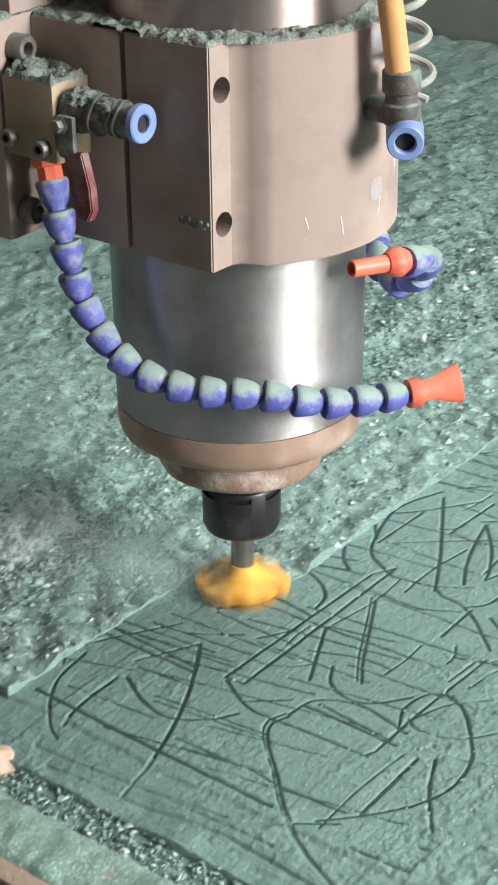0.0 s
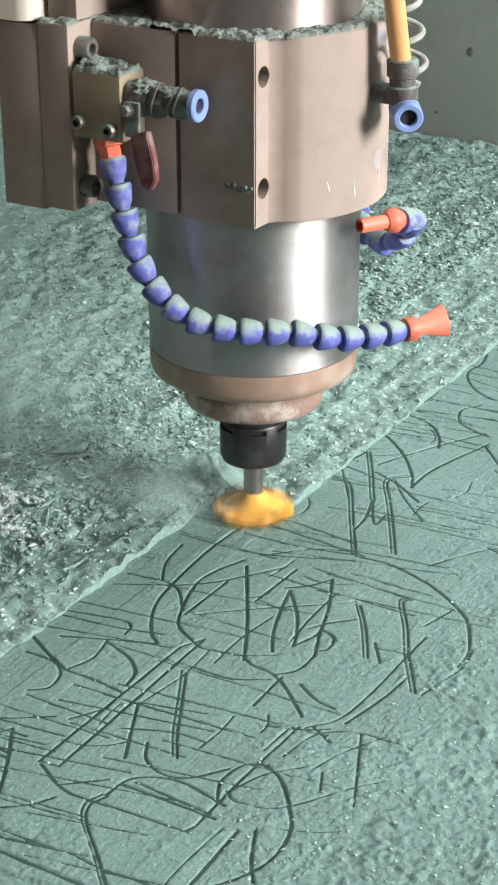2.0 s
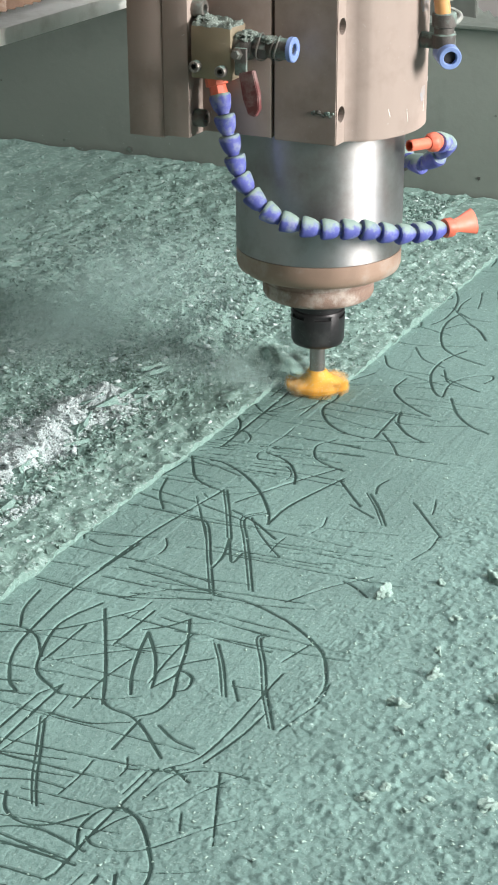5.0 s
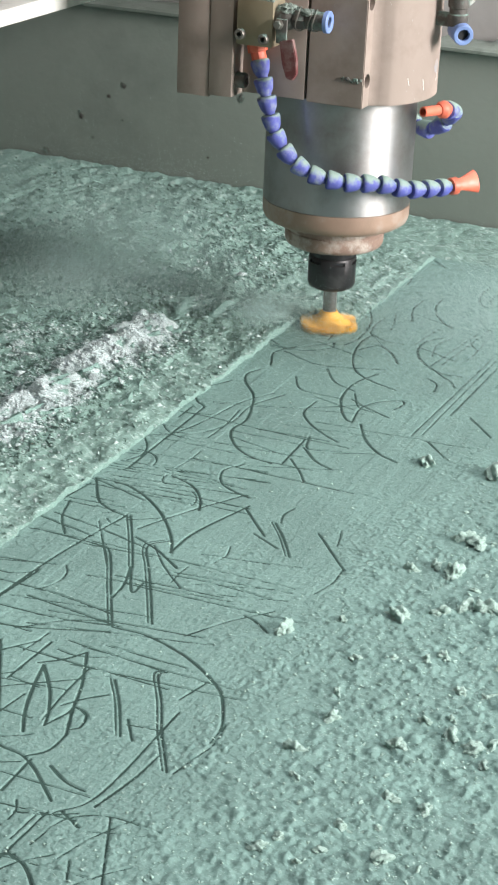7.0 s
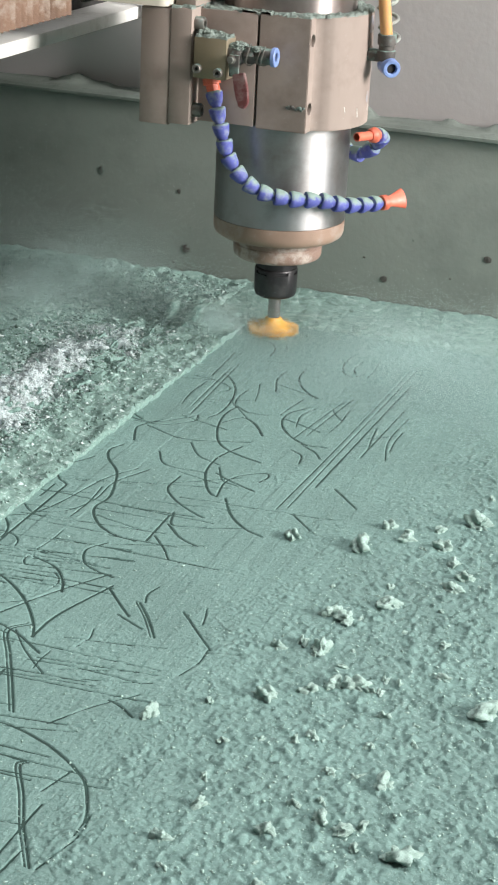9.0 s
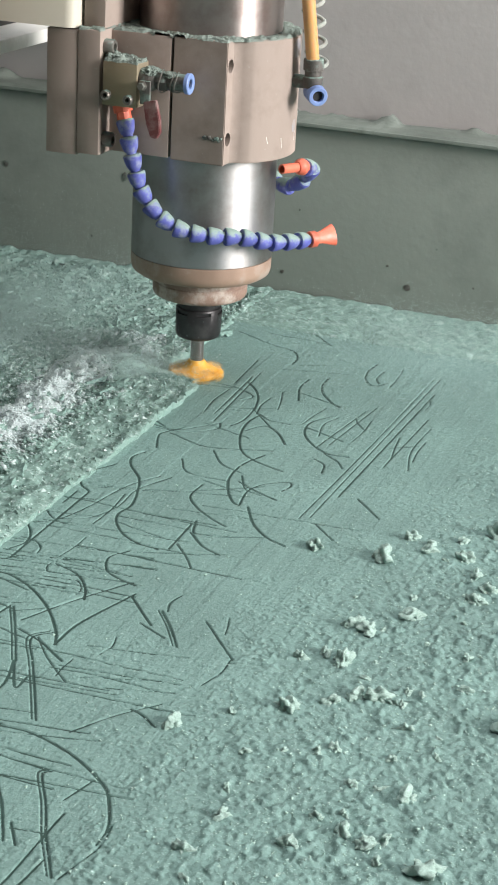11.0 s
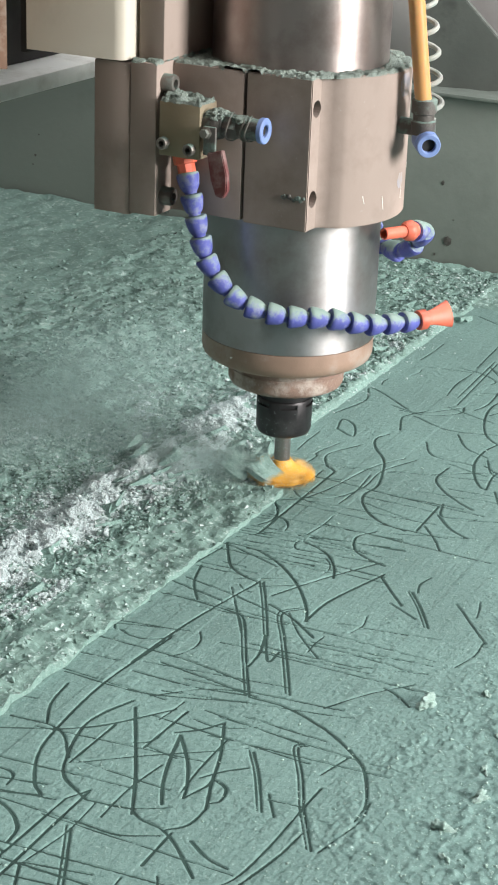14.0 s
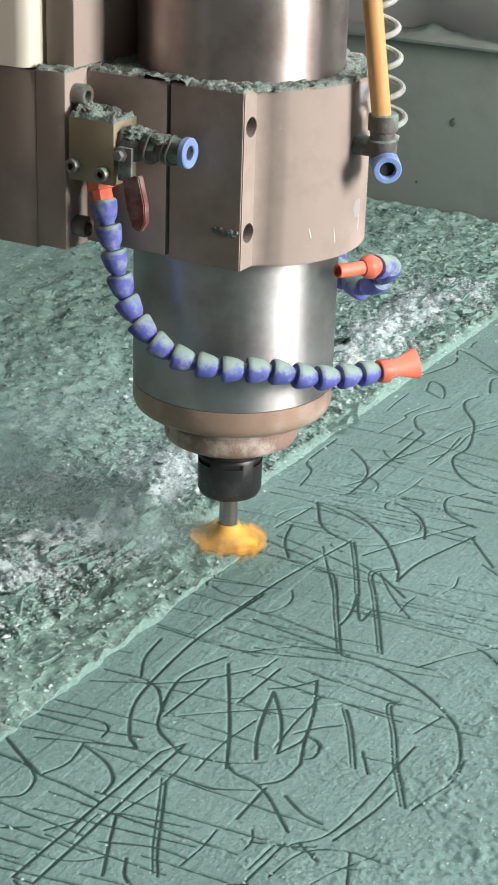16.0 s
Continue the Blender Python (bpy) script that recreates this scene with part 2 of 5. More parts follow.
# ---- mesh helpers ----
def finish(bm, name, mat, angle=40):
    me = bpy.data.meshes.new(name)
    bmesh.ops.recalc_face_normals(bm, faces=bm.faces)
    for f in bm.faces:
        f.smooth = True
    for e in bm.edges:
        e.smooth = len(e.link_faces) == 2 and e.calc_face_angle() < radians(angle)
    bm.to_mesh(me)
    bm.free()
    me.materials.append(mat)
    return me


def part(name, bm, mat, parent, label="", angle=40):
    ob = new(name, finish(bm, name, mat, angle))
    ob.parent = parent
    return tagged(ob, label)


def thing(name, label, category, group="", kind="", at=(0, 0, 0)):
    ob = new(name)
    ob.empty_display_size = 0.02
    ob.location = at
    return tagged(ob, label, category, group, kind)


def solid(name, bm, mat, label, category, group="", kind="", angle=40):
    return tagged(new(name, finish(bm, name, mat, angle)), label, category, group, kind)


def box(x0, x1, y0, y1, z0, z1, bevel=0.0, bm=None):
    own = bmesh.new()
    bmesh.ops.create_cube(own, size=1)
    for v in own.verts:
        v.co = Vector(((x0 + x1) / 2 + v.co.x * (x1 - x0), (y0 + y1) / 2 + v.co.y * (y1 - y0), (z0 + z1) / 2 + v.co.z * (z1 - z0)))
    if bevel:
        bmesh.ops.bevel(own, geom=own.edges[:], offset=bevel, segments=2, affect="EDGES", profile=0.6)
    return merge(bm, own)


def merge(bm, own):
    if bm is None:
        return own
    me = bpy.data.meshes.new("join")
    own.to_mesh(me)
    own.free()
    bm.from_mesh(me)
    bpy.data.meshes.remove(me)
    return bm


def lathe(profile, seg=48, bm=None, m=None, squash=1.0):
    """A turned form round z; profile of (radius, z) from bottom to top, closed on the axis."""
    own = bmesh.new()
    rings = []
    for r, z in profile:
        if r < 1e-6:
            rings.append([own.verts.new((0, 0, z))])
        else:
            rings.append([own.verts.new((r * math.cos(2 * math.pi * k / seg), squash * r * math.sin(2 * math.pi * k / seg), z)) for k in range(seg)])
    for a, b in zip(rings, rings[1:]):
        for k in range(seg):
            j = (k + 1) % seg
            if len(a) == 1 and len(b) > 1:
                own.faces.new((a[0], b[j], b[k]))
            elif len(b) == 1 and len(a) > 1:
                own.faces.new((a[k], a[j], b[0]))
            elif len(a) > 1:
                own.faces.new((a[k], a[j], b[j], b[k]))
    if m is not None:
        own.transform(m)
    return merge(bm, own)


def along(p, q):
    """The pose at p whose z looks at q."""
    p, q = Vector(p), Vector(q)
    return Matrix.Translation(p) @ (q - p).to_track_quat("Z", "Y").to_matrix().to_4x4()


def rod(p, q, r, seg=16, bm=None, r2=None, chamfer=0.0):
    n = (Vector(q) - Vector(p)).length
    r2 = r if r2 is None else r2
    prof = [(0, 0), (r - chamfer, 0), (r, chamfer), (r2, n - chamfer), (r2 - chamfer, n), (0, n)] if chamfer else [(0, 0), (r, 0), (r2, n), (0, n)]
    return lathe(prof, seg, bm, along(p, q))


def pipe(p, q, r, inner, seg=20, bm=None):
    n = (Vector(q) - Vector(p)).length
    e = min(0.0006, (r - inner) * 0.3)
    return lathe([(0, n * 0.3), (inner, n * 0.3), (inner, n - e), (inner + e, n), (r - e, n), (r, n - e), (r, 0), (0, 0)], seg, bm, along(p, q))


def tube(points, r, seg=10, bm=None):
    own = bmesh.new()
    pts = [Vector(p) for p in points]
    side = Vector((0.3, 0.8, 0.1))
    rings = []
    for k, p in enumerate(pts):
        d = (pts[min(k + 1, len(pts) - 1)] - pts[max(k - 1, 0)]).normalized()
        side = (side - d * side.dot(d)).normalized()
        up = d.cross(side)
        rings.append([own.verts.new(p + r * (math.cos(a) * side + math.sin(a) * up)) for a in (2 * math.pi * j / seg for j in range(seg))])
    for a, b in zip(rings, rings[1:]):
        for j in range(seg):
            own.faces.new((a[j], a[(j + 1) % seg], b[(j + 1) % seg], b[j]))
    own.faces.new(rings[0][::-1])
    own.faces.new(rings[-1])
    return merge(bm, own)


def prism(outline, z0, z1, bevel=0.0):
    bm = bmesh.new()
    low = [bm.verts.new((x, y, z0)) for x, y in outline]
    top = [bm.verts.new((x, y, z1)) for x, y in outline]
    bm.faces.new(low[::-1])
    bm.faces.new(top)
    n = len(outline)
    for k in range(n):
        bm.faces.new((low[k], low[(k + 1) % n], top[(k + 1) % n], top[k]))
    if bevel:
        bm.normal_update()
        sharp = [e for e in bm.edges if len(e.link_faces) == 2 and e.calc_face_angle() > radians(35)]
        bmesh.ops.bevel(bm, geom=sharp, offset=bevel, segments=2, affect="EDGES")
    return bm


def bore(ob, cutters):
    """Cut bores through a part's mesh."""
    me = bpy.data.meshes.new("bores")
    bm = cutters
    bmesh.ops.recalc_face_normals(bm, faces=bm.faces)
    bm.to_mesh(me)
    bm.free()
    tool = new("bores", me)
    tool.parent = ob.parent
    mod = ob.modifiers.new("bore", "BOOLEAN")
    mod.object, mod.operation, mod.solver = tool, "DIFFERENCE", "EXACT"
    bpy.context.view_layer.update()
    made = bpy.data.meshes.new_from_object(ob.evaluated_get(bpy.context.evaluated_depsgraph_get()))
    ob.modifiers.clear()
    ob.data = made
    bpy.data.objects.remove(tool)


def grid_mesh(name, xs, ys, z, mat, keep=None):
    """A height field; z[i, j] over xs[i], ys[j]; keep: which quads to build."""
    nx, ny = len(xs), len(ys)
    gx, gy = np.meshgrid(xs, ys, indexing="ij")
    co = np.stack([gx, gy, z], -1).reshape(-1, 3)
    idx = np.arange(nx * ny).reshape(nx, ny)
    quads = np.stack([idx[:-1, :-1], idx[1:, :-1], idx[1:, 1:], idx[:-1, 1:]], -1)
    quads = quads[keep] if keep is not None else quads.reshape(-1, 4)
    used = np.unique(quads)
    remap = np.zeros(nx * ny, int)
    remap[used] = np.arange(len(used))
    co, quads = co[used], remap[quads]
    me = bpy.data.meshes.new(name)
    me.vertices.add(len(co))
    me.vertices.foreach_set("co", co.ravel())
    me.loops.add(quads.size)
    me.loops.foreach_set("vertex_index", quads.ravel())
    me.polygons.add(len(quads))
    me.polygons.foreach_set("loop_start", np.arange(0, quads.size, 4))
    me.polygons.foreach_set("use_smooth", np.ones(len(quads), bool))
    me.update()
    me.validate()
    me.materials.append(mat)
    return me


def dust_patch(name, inside, x0, x1, y0, y1, z, amp, step, mat, parent, label):
    """Settled dust: a lumpy skin over the part of a flat top where inside(x, y) holds."""
    xs, ys = np.arange(x0, x1, step), np.arange(y0, y1, step)
    gx, gy = np.meshgrid(xs, ys, indexing="ij")
    h = fbm(gx + 3, gy + 5, 0.0046, 4)
    ok = inside(gx, gy) & (h > 0.36)
    h = np.where(ok, 0.0006 + np.clip(h - 0.36, 0, 1) * amp * 2.6, -0.001)
    keep = ok[:-1, :-1] | ok[1:, :-1] | ok[1:, 1:] | ok[:-1, 1:]
    ob = new(name, grid_mesh(name, xs, ys, z + h, mat, keep))
    ob.parent = parent
    return tagged(ob, label, kind="stuff")


# ---- unseen hall round the machine, added to shape reflections and bounced light ----
def hall():
    X0, X1, Y0, Y1, Z0, Z1 = -6.0, 3.2, -4.0, 3.0, -0.85, 2.8
    t = 0.15
    solid("floor", box(X0, X1, Y0, Y1, Z0 - t, Z0), CONCRETE, "unseen grey concrete hall floor", "floor", kind="structure")
    lid = box(X0 - t, X1 + t, Y0 - t, Y1 + t, Z1, Z1 + t)
    solid("ceiling", lid, HALL, "unseen pale hall ceiling", "ceiling", kind="structure")
    solid("wall_north", box(X0, X1, Y1, Y1 + t, Z0, Z1), HALL, "unseen grey hall wall", "wall", kind="structure")
    solid("wall_east", box(X1, X1 + t, Y0 - t, Y1 + t, Z0, Z1), HALL, "unseen grey hall wall", "wall", kind="structure")
    solid("wall_west", box(X0 - t, X0, Y0 - t, Y1 + t, Z0, Z1), HALL, "unseen grey hall wall", "wall", kind="structure")
    wx0, wx1, wz0, wz1 = WINDOW_X - WINDOW_W / 2, WINDOW_X + WINDOW_W / 2, WINDOW_Z - WINDOW_H / 2, WINDOW_Z + WINDOW_H / 2
    south = box(X0, wx0, Y0 - t, Y0, Z0, Z1)
    for b in ((wx1, X1, Z0, Z1), (wx0, wx1, Z0, wz0), (wx0, wx1, wz1, Z1)):
        box(b[0], b[1], Y0 - t, Y0, b[2], b[3], bm=south)
    solid("wall_south", south, HALL, "unseen grey hall wall with a wide window opening", "wall", kind="structure")


hall()


# ---- the machine's bed, its tank walls and the ledge ----
def bed():
    solid("machine_bed", box(-0.26, 1.7, -0.95, 1.75, -0.84, -0.062, 0.01), RIM_SIDE, "brown painted steel bed under the slab", "machine bed", kind="structure")
    tank = thing("wall_back", "grey-green painted tank wall behind the slab", "tank wall", kind="structure")
    bm = box(1.12, 1.16, -0.95, 1.75, -0.06, 0.180, 0.002)
    part("wall_panel", bm, WALL, tank)
    part("ledge", box(1.112, 1.162, -0.95, 1.75, 0.1805, 0.1845, 0.001), LEDGE_GRIME, tank, "dusty ledge on the tank wall")
    xs, ys = np.arange(1.113, 1.162, 0.003), np.arange(-0.4, 1.2, 0.006)
    gx, gy = np.meshgrid(xs, ys, indexing="ij")
    heap = smooth(1.125, 1.160, gx) * np.clip(fbm(gx * 0, gy, 0.028, 3) - 0.44, 0, 1) * 0.045
    h = 0.1848 + 0.004 * fbm(gx, gy * 0.5, 0.02, 4) + heap
    h[[0, -1], :] = 0.184
    ob = new("ledge_dust", grid_mesh("ledge_dust", xs, ys, h, LEDGE_GRIME))
    ob.parent = tank
    tagged(ob, "grey-green dust lying along the ledge", kind="stuff")
    solid("wall_upper", box(1.163, 1.22, -0.95, 1.75, -0.06, 1.0, 0.002), WALL_PALE, "pale grey wall panel behind the ledge", "wall", kind="structure")
    solid("wall_side", box(-0.26, 1.7, 1.70, 1.75, -0.06, 0.18, 0.003), WALL, "grey-green tank wall at the side", "tank wall", kind="structure")
    bm = prism([(-0.10, 0.0), (0.026, 0.0), (0.026, 0.026), (-0.068, 0.112), (-0.10, 0.112)], -0.008, 0.0, 0.001)
    bm.transform(Matrix.Translation((1.135, 0.113, 0.1850)) @ Euler((radians(90), 0, radians(-88))).to_matrix().to_4x4())
    solid("corner_plate", bm, GUSSET, "dark grey-green steel corner plate on the ledge", "steel plate")


bed()


def wall_specks():
    rng = random.Random(21)
    bm = bmesh.new()
    for _ in range(34):
        r = 0.0012 + 0.005 * rng.random() ** 3
        own = bmesh.new()
        bmesh.ops.create_icosphere(own, subdivisions=1, radius=r)
        for v in own.verts:
            v.co.x *= 0.08
            v.co.z *= rng.uniform(0.7, 1.5)
        own.transform(Matrix.Translation((1.1195, rng.uniform(-0.3, 0.9), abs(rng.gauss(0.0, 0.05)) + 0.004)))
        merge(bm, own)
    solid("mud_specks", bm, GRIMY, "dried brown mud specks on the tank wall", "mud specks", kind="stuff")


wall_specks()

# ---- the cut: times and places of the two passes ----
SPEED, STEP, FAR_X = 0.1073, 0.0462, 0.978
T_FAR = FAR_X / SPEED
T_BACK = T_FAR + STEP / SPEED
EDGE_0, EDGE_1, EDGE_2 = -0.0175, 0.0300, 0.0762
NEAR_X, END_X = -0.149, 0.992


def spindle_at(t):
    if t <= T_FAR:
        return SPEED * t, 0.0
    if t <= T_BACK:
        return FAR_X, SPEED * (t - T_FAR)
    return FAR_X - SPEED * (t - T_BACK), STEP


def raw_height(x, y):
    """The uncut crust: broad swells, broken lumps and sharp ridges."""
    broad = fbm(x, y, 0.09, 3)
    lumps = fbm(x + 4, y + 2, 0.016, 4)
    ridges = np.abs(fbm(x + 9, y + 7, 0.011, 3) - 0.44) * 2
    calm = 1 - 0.2 * smooth(0.20, 0.30, y)
    return 0.0026 + 0.006 * (broad - 0.3) + calm * (0.010 * (lumps - 0.42) - 0.007 * ridges) + 0.0015


def crust_height(x, y):
    """The crust with the low bank that earlier passes have thrown up along it."""
    middle = 0.135 + 0.02 * (fbm(x, y, 0.1, 2) - 0.4)
    return raw_height(x, y) + 0.010 * np.exp(-((y - middle) / 0.022) ** 2) * smooth(0.95, 0.8, x) * fbm(x, y + 3, 0.02, 4)


# ---- grooves in the milled face, in millimetres ----
GX0, GX1, GY0, GY1, GS = -0.182, 0.996, -0.200, 0.0775, 0.00065
gxs = np.concatenate([np.arange(GX0, 0.44, GS), np.linspace(0.44, GX1, 740)])
gys = np.arange(GY0, GY1, GS)
POWDER_Y = -0.42
carved = np.zeros((len(gxs), len(gys)))


def curve_through(points, step):
    p = [np.array(q, float) for q in points]
    if len(p) == 2:
        n = max(2, int(np.linalg.norm(p[1] - p[0]) / step))
        return np.linspace(p[0], p[1], n)
    p = [2 * p[0] - p[1]] + p + [2 * p[-1] - p[-2]]
    out = []
    for a, b, c, d in zip(p, p[1:], p[2:], p[3:]):
        n = max(2, int(np.linalg.norm(c - b) / step))
        t = np.linspace(0, 1, n)[:, None]
        out.append(0.5 * (2 * b + (c - a) * t + (2 * a - 5 * b + 4 * c - d) * t ** 2 + (3 * b - a - 3 * c + d) * t ** 3))
    return np.concatenate(out)


def groove(width, *points):
    """Carve one tool mark; width 1 (scratch) to 5 (wide slot)."""
    pts = curve_through(points, 0.4) / 1000
    half = 0.0014 if width == 4 else 0.00034 + 0.00013 * width
    depth = 0.00026 if width == 4 else 0.0014
    reach = int(np.ceil((half + 0.0009) / GS))
    ci, cj = np.searchsorted(gxs, pts[:, 0]), np.searchsorted(gys, pts[:, 1])
    for di in range(-reach, reach + 1):
        for dj in range(-reach, reach + 1):
            i, j = ci + di, cj + dj
            ok = (i >= 0) & (i < len(gxs)) & (j >= 0) & (j < len(gys))
            i, j = i[ok], j[ok]
            d = np.hypot(gxs[i] - pts[ok, 0], gys[j] - pts[ok, 1])
            cut = -depth * np.clip((half + 0.0004 - d) / 0.0006, 0, 1)
            np.minimum.at(carved, (i, j), cut)
    # Side cuts bare the dark sheet, so the trough's edges read dark.
    if width == 4:
        groove(1, *[(p[0] - 0.3, p[1] - 1.5) for p in points])
        groove(0, *[(p[0] + 0.3, p[1] + 1.5) for p in points])


groove(3, (-72, -45), (55, -47))
groove(3, (-71, -56), (66, -54))
groove(2, (-72, -45), (-71, -56))
groove(2, (55, -47), (68, -54))
groove(1, (131, -159), (44, -157), (19, -144))
groove(2, (207, -17), (199, -85))
groove(1, (176, -89), (175, -141))
groove(1, (67, 38), (75, -27))
groove(1, (-130, -65), (-125, -90))
groove(1, (-84, -64), (-68, -83))
groove(1, (29, -171), (-28, -196))
groove(1, (-9, -147), (17, -152), (29, -171), (28, -200))
groove(2, (-76, -222), (-39, -220), (-39, -229), (-49, -235), (-61, -253))
groove(1, (-47, -137), (-52, -146), (-45, -167), (-9, -193), (20, -225))
groove(1, (-11, -170), (-24, -176))
groove(1, (52, -211), (33, -228), (42, -233))
groove(1, (-45, -251), (-17, -259))
groove(2, (315, 69), (296, -14))
groove(1, (372, -144), (330, -179))
groove(2, (678, 11), (663, -28), (680, -80))
groove(1, (822, 8), (893, 12))
groove(2, (977, 32), (972, -32))
groove(1, (613, -158), (880, -164))
groove(2, (-126, -58), (-125, -92))
groove(2, (486, 68), (438, 67), (422, 56), (396, 51))
groove(1, (516, 46), (552, 42), (562, 45), (590, 38))
groove(2, (617, 53), (639, 58), (631, 44), (608, 35), (617, 53))
groove(2, (648, 70), (691, 60), (722, 68), (690, 21))
groove(1, (375, 64), (375, 26), (361, -19))
groove(1, (385, 63), (388, 30))
groove(3, (237, -7), (169, -1), (110, -5), (83, -11), (60, -24), (51, -34))
groove(3, (159, -26), (137, -18), (118, -17), (88, -26), (71, -36), (59, -57))
groove(3, (153, -31), (94, -66), (60, -84))
groove(2, (110, -5), (128, -26), (163, -52))
groove(2, (84, -30), (131, -31))
groove(2, (119, -57), (164, -59))
groove(3, (140, -68), (113, -76), (92, -84), (75, -93))
groove(3, (140, -68), (119, -84), (99, -95), (86, -100))
groove(3, (86, -100), (102, -105), (109, -106), (105, -115), (94, -118), (89, -115))
groove(3, (164, -83), (133, -97), (106, -106), (83, -115))
groove(2, (141, -64), (151, -75), (164, -83))
groove(4, (145, -110), (124, -124), (95, -140))
groove(4, (166, -133), (160, -130), (136, -144), (107, -159), (77, -177))
groove(1, (84, -30), (111, -61), (134, -91), (147, -107))
groove(2, (59, -57), (64, -81), (75, -99))
groove(2, (40, -62), (40, -86), (50, -106))
groove(2, (64, -81), (58, -90), (55, -105), (46, -118), (27, -138))
groove(2, (56, -106), (66, -114), (83, -115))
groove(2, (54, -122), (45, -136), (42, -149))
groove(1, (107, -139), (110, -158))
groove(2, (77, -182), (111, -189), (131, -187))
groove(3, (28, 38), (15, 17), (4, -5), (3, -24), (0, -45))
groove(2, (41, -8), (21, -12), (5, -7))
groove(2, (8, 23), (7, 5), (-1, -6), (-15, -9), (-23, -1))
groove(3, (38, -10), (31, -28), (20, -40), (7, -43))
groove(2, (50, 35), (54, -3), (61, -31))
groove(2, (56, 30), (62, -1), (59, -11), (50, -13))
groove(2, (31, 17), (41, -8), (51, -34))
groove(2, (110, 25), (111, -6), (89, -27))
groove(1, (95, 25), (113, -9))
groove(2, (157, 17), (133, 13), (113, 3))
groove(2, (168, 26), (170, -27), (191, -83))
groove(2, (216, 31), (217, -24), (211, -73))
groove(1, (169, -32), (191, -54), (201, -75))
groove(4, (34, -62), (8, -76), (-17, -89), (-36, -101))
groove(2, (-4, -58), (-29, -70), (-49, -80))
groove(1, (-28, -63), (-18, -88), (-17, -107))
groove(1, (-3, -59), (5, -94))
groove(1, (-27, -3), (-28, -55))
groove(2, (55, -110), (24, -111))
groove(2, (11, -126), (16, -141), (24, -155))
groove(2, (22, -147), (14, -161))
groove(1, (-9, -136), (13, -137))
groove(3, (197, -82), (197, -106), (188, -132), (176, -152), (162, -169), (145, -179), (127, -186), (109, -187))
groove(2, (107, -98), (119, -106), (129, -116))
groove(1, (112, -137), (94, -149))
groove(1, (-34, -36), (-16, -47))
groove(2, (33, -160), (64, -166), (88, -168))
groove(1, (142, -153), (166, -159))
groove(3, (198, -2), (261, -7), (335, -19))
groove(2, (189, -8), (191, -49), (198, -79))
groove(2, (287, 31), (288, 8), (288, -21))
groove(4, (288, -21), (282, -33), (237, -58), (198, -80))
groove(4, (336, -20), (304, -38), (270, -56))
groove(3, (270, -56), (248, -63), (229, -65))
groove(2, (270, -56), (241, -72), (255, -73))
groove(3, (378, 28), (347, 9), (337, -6), (333, -21))
groove(3, (378, 28), (377, 4), (365, -19), (344, -42), (318, -61), (300, -70))
groove(3, (300, -69), (334, -71), (388, -86))
groove(2, (321, -35), (362, -54), (402, -76))
groove(2, (309, -39), (299, -60), (282, -83))
groove(4, (315, -60), (301, -51), (275, -65), (250, -79), (211, -100))
groove(2, (387, 22), (394, -23), (403, -78))
groove(2, (377, 12), (382, -28), (384, -88))
groove(1, (389, 27), (412, 4), (415, -30), (411, -66))
groove(3, (407, -17), (398, -38), (381, -52), (365, -59))
groove(3, (402, 16), (533, 17))
groove(2, (533, 17), (544, 29), (564, 36), (595, 22))
groove(2, (475, 50), (461, 34), (445, 22), (429, 18), (415, 23))
groove(2, (513, 72), (517, 16), (515, -40), (519, -93))
groove(2, (383, -86), (363, -103), (351, -114))
groove(4, (373, -111), (354, -125), (331, -139))
groove(1, (351, -106), (338, -129))
groove(1, (272, -80), (275, -113), (273, -155))
groove(2, (247, -146), (242, -157), (234, -167))
groove(1, (208, -125), (236, -141), (260, -160))
groove(2, (337, 26), (312, 18), (291, 4))
groove(1, (316, 26), (308, -15), (298, -52))
groove(1, (335, 29), (338, -8))
groove(1, (464, 29), (475, 16), (504, 6), (556, -4), (587, -19))
groove(2, (968, 60), (944, 18), (935, -8), (918, -19), (898, -21))
groove(2, (1000, 33), (1000, 9), (993, -11), (970, -36))
groove(1, (991, 18), (996, -16), (996, -28))
groove(1, (813, 23), (810, 2), (796, -19), (781, -14))
groove(2, (830, -2), (805, -20), (774, -30), (738, -33), (717, -28))
groove(1, (722, -11), (862, -3))
groove(1, (739, -5), (846, 0))
groove(2, (691, 36), (687, 11), (705, -7), (719, -17))
groove(2, (684, 26), (686, 0), (705, -20), (720, -18))
groove(2, (642, 8), (667, 17), (677, 16), (696, 5))
groove(3, (755, -41), (730, -38), (695, -45), (665, -59), (650, -79), (641, -102))
groove(1, (755, -41), (745, -54), (745, -72))
groove(3, (713, -43), (731, -54), (720, -70), (698, -84))
groove(3, (668, -77), (640, -68), (608, -69), (581, -79), (565, -89), (562, -95))
groove(2, (562, -95), (591, -91), (610, -98), (622, -113), (616, -118), (603, -115))
groove(2, (606, -78), (595, -94), (584, -117))
groove(1, (618, -76), (594, -88), (587, -103))
groove(3, (562, -102), (534, -117), (515, -135), (507, -151))
groove(3, (805, -59), (838, -49), (864, -49))
groove(3, (877, -64), (855, -65), (833, -73), (813, -88), (806, -97))
groove(1, (824, -55), (818, -70), (809, -96))
groove(3, (937, -93), (914, -91), (889, -96), (876, -107), (888, -116))
groove(2, (922, -105), (899, -104), (884, -110))
groove(3, (781, -98), (760, -87), (737, -88), (714, -100), (696, -121), (696, -140))
groove(2, (744, -87), (736, -106), (728, -125))
groove(1, (730, -103), (758, -98), (781, -104))
groove(1, (679, -116), (671, -127), (653, -131))
groove(1, (695, -119), (682, -135), (670, -143))
groove(0, (929, -153), (717, -149), (559, -144))
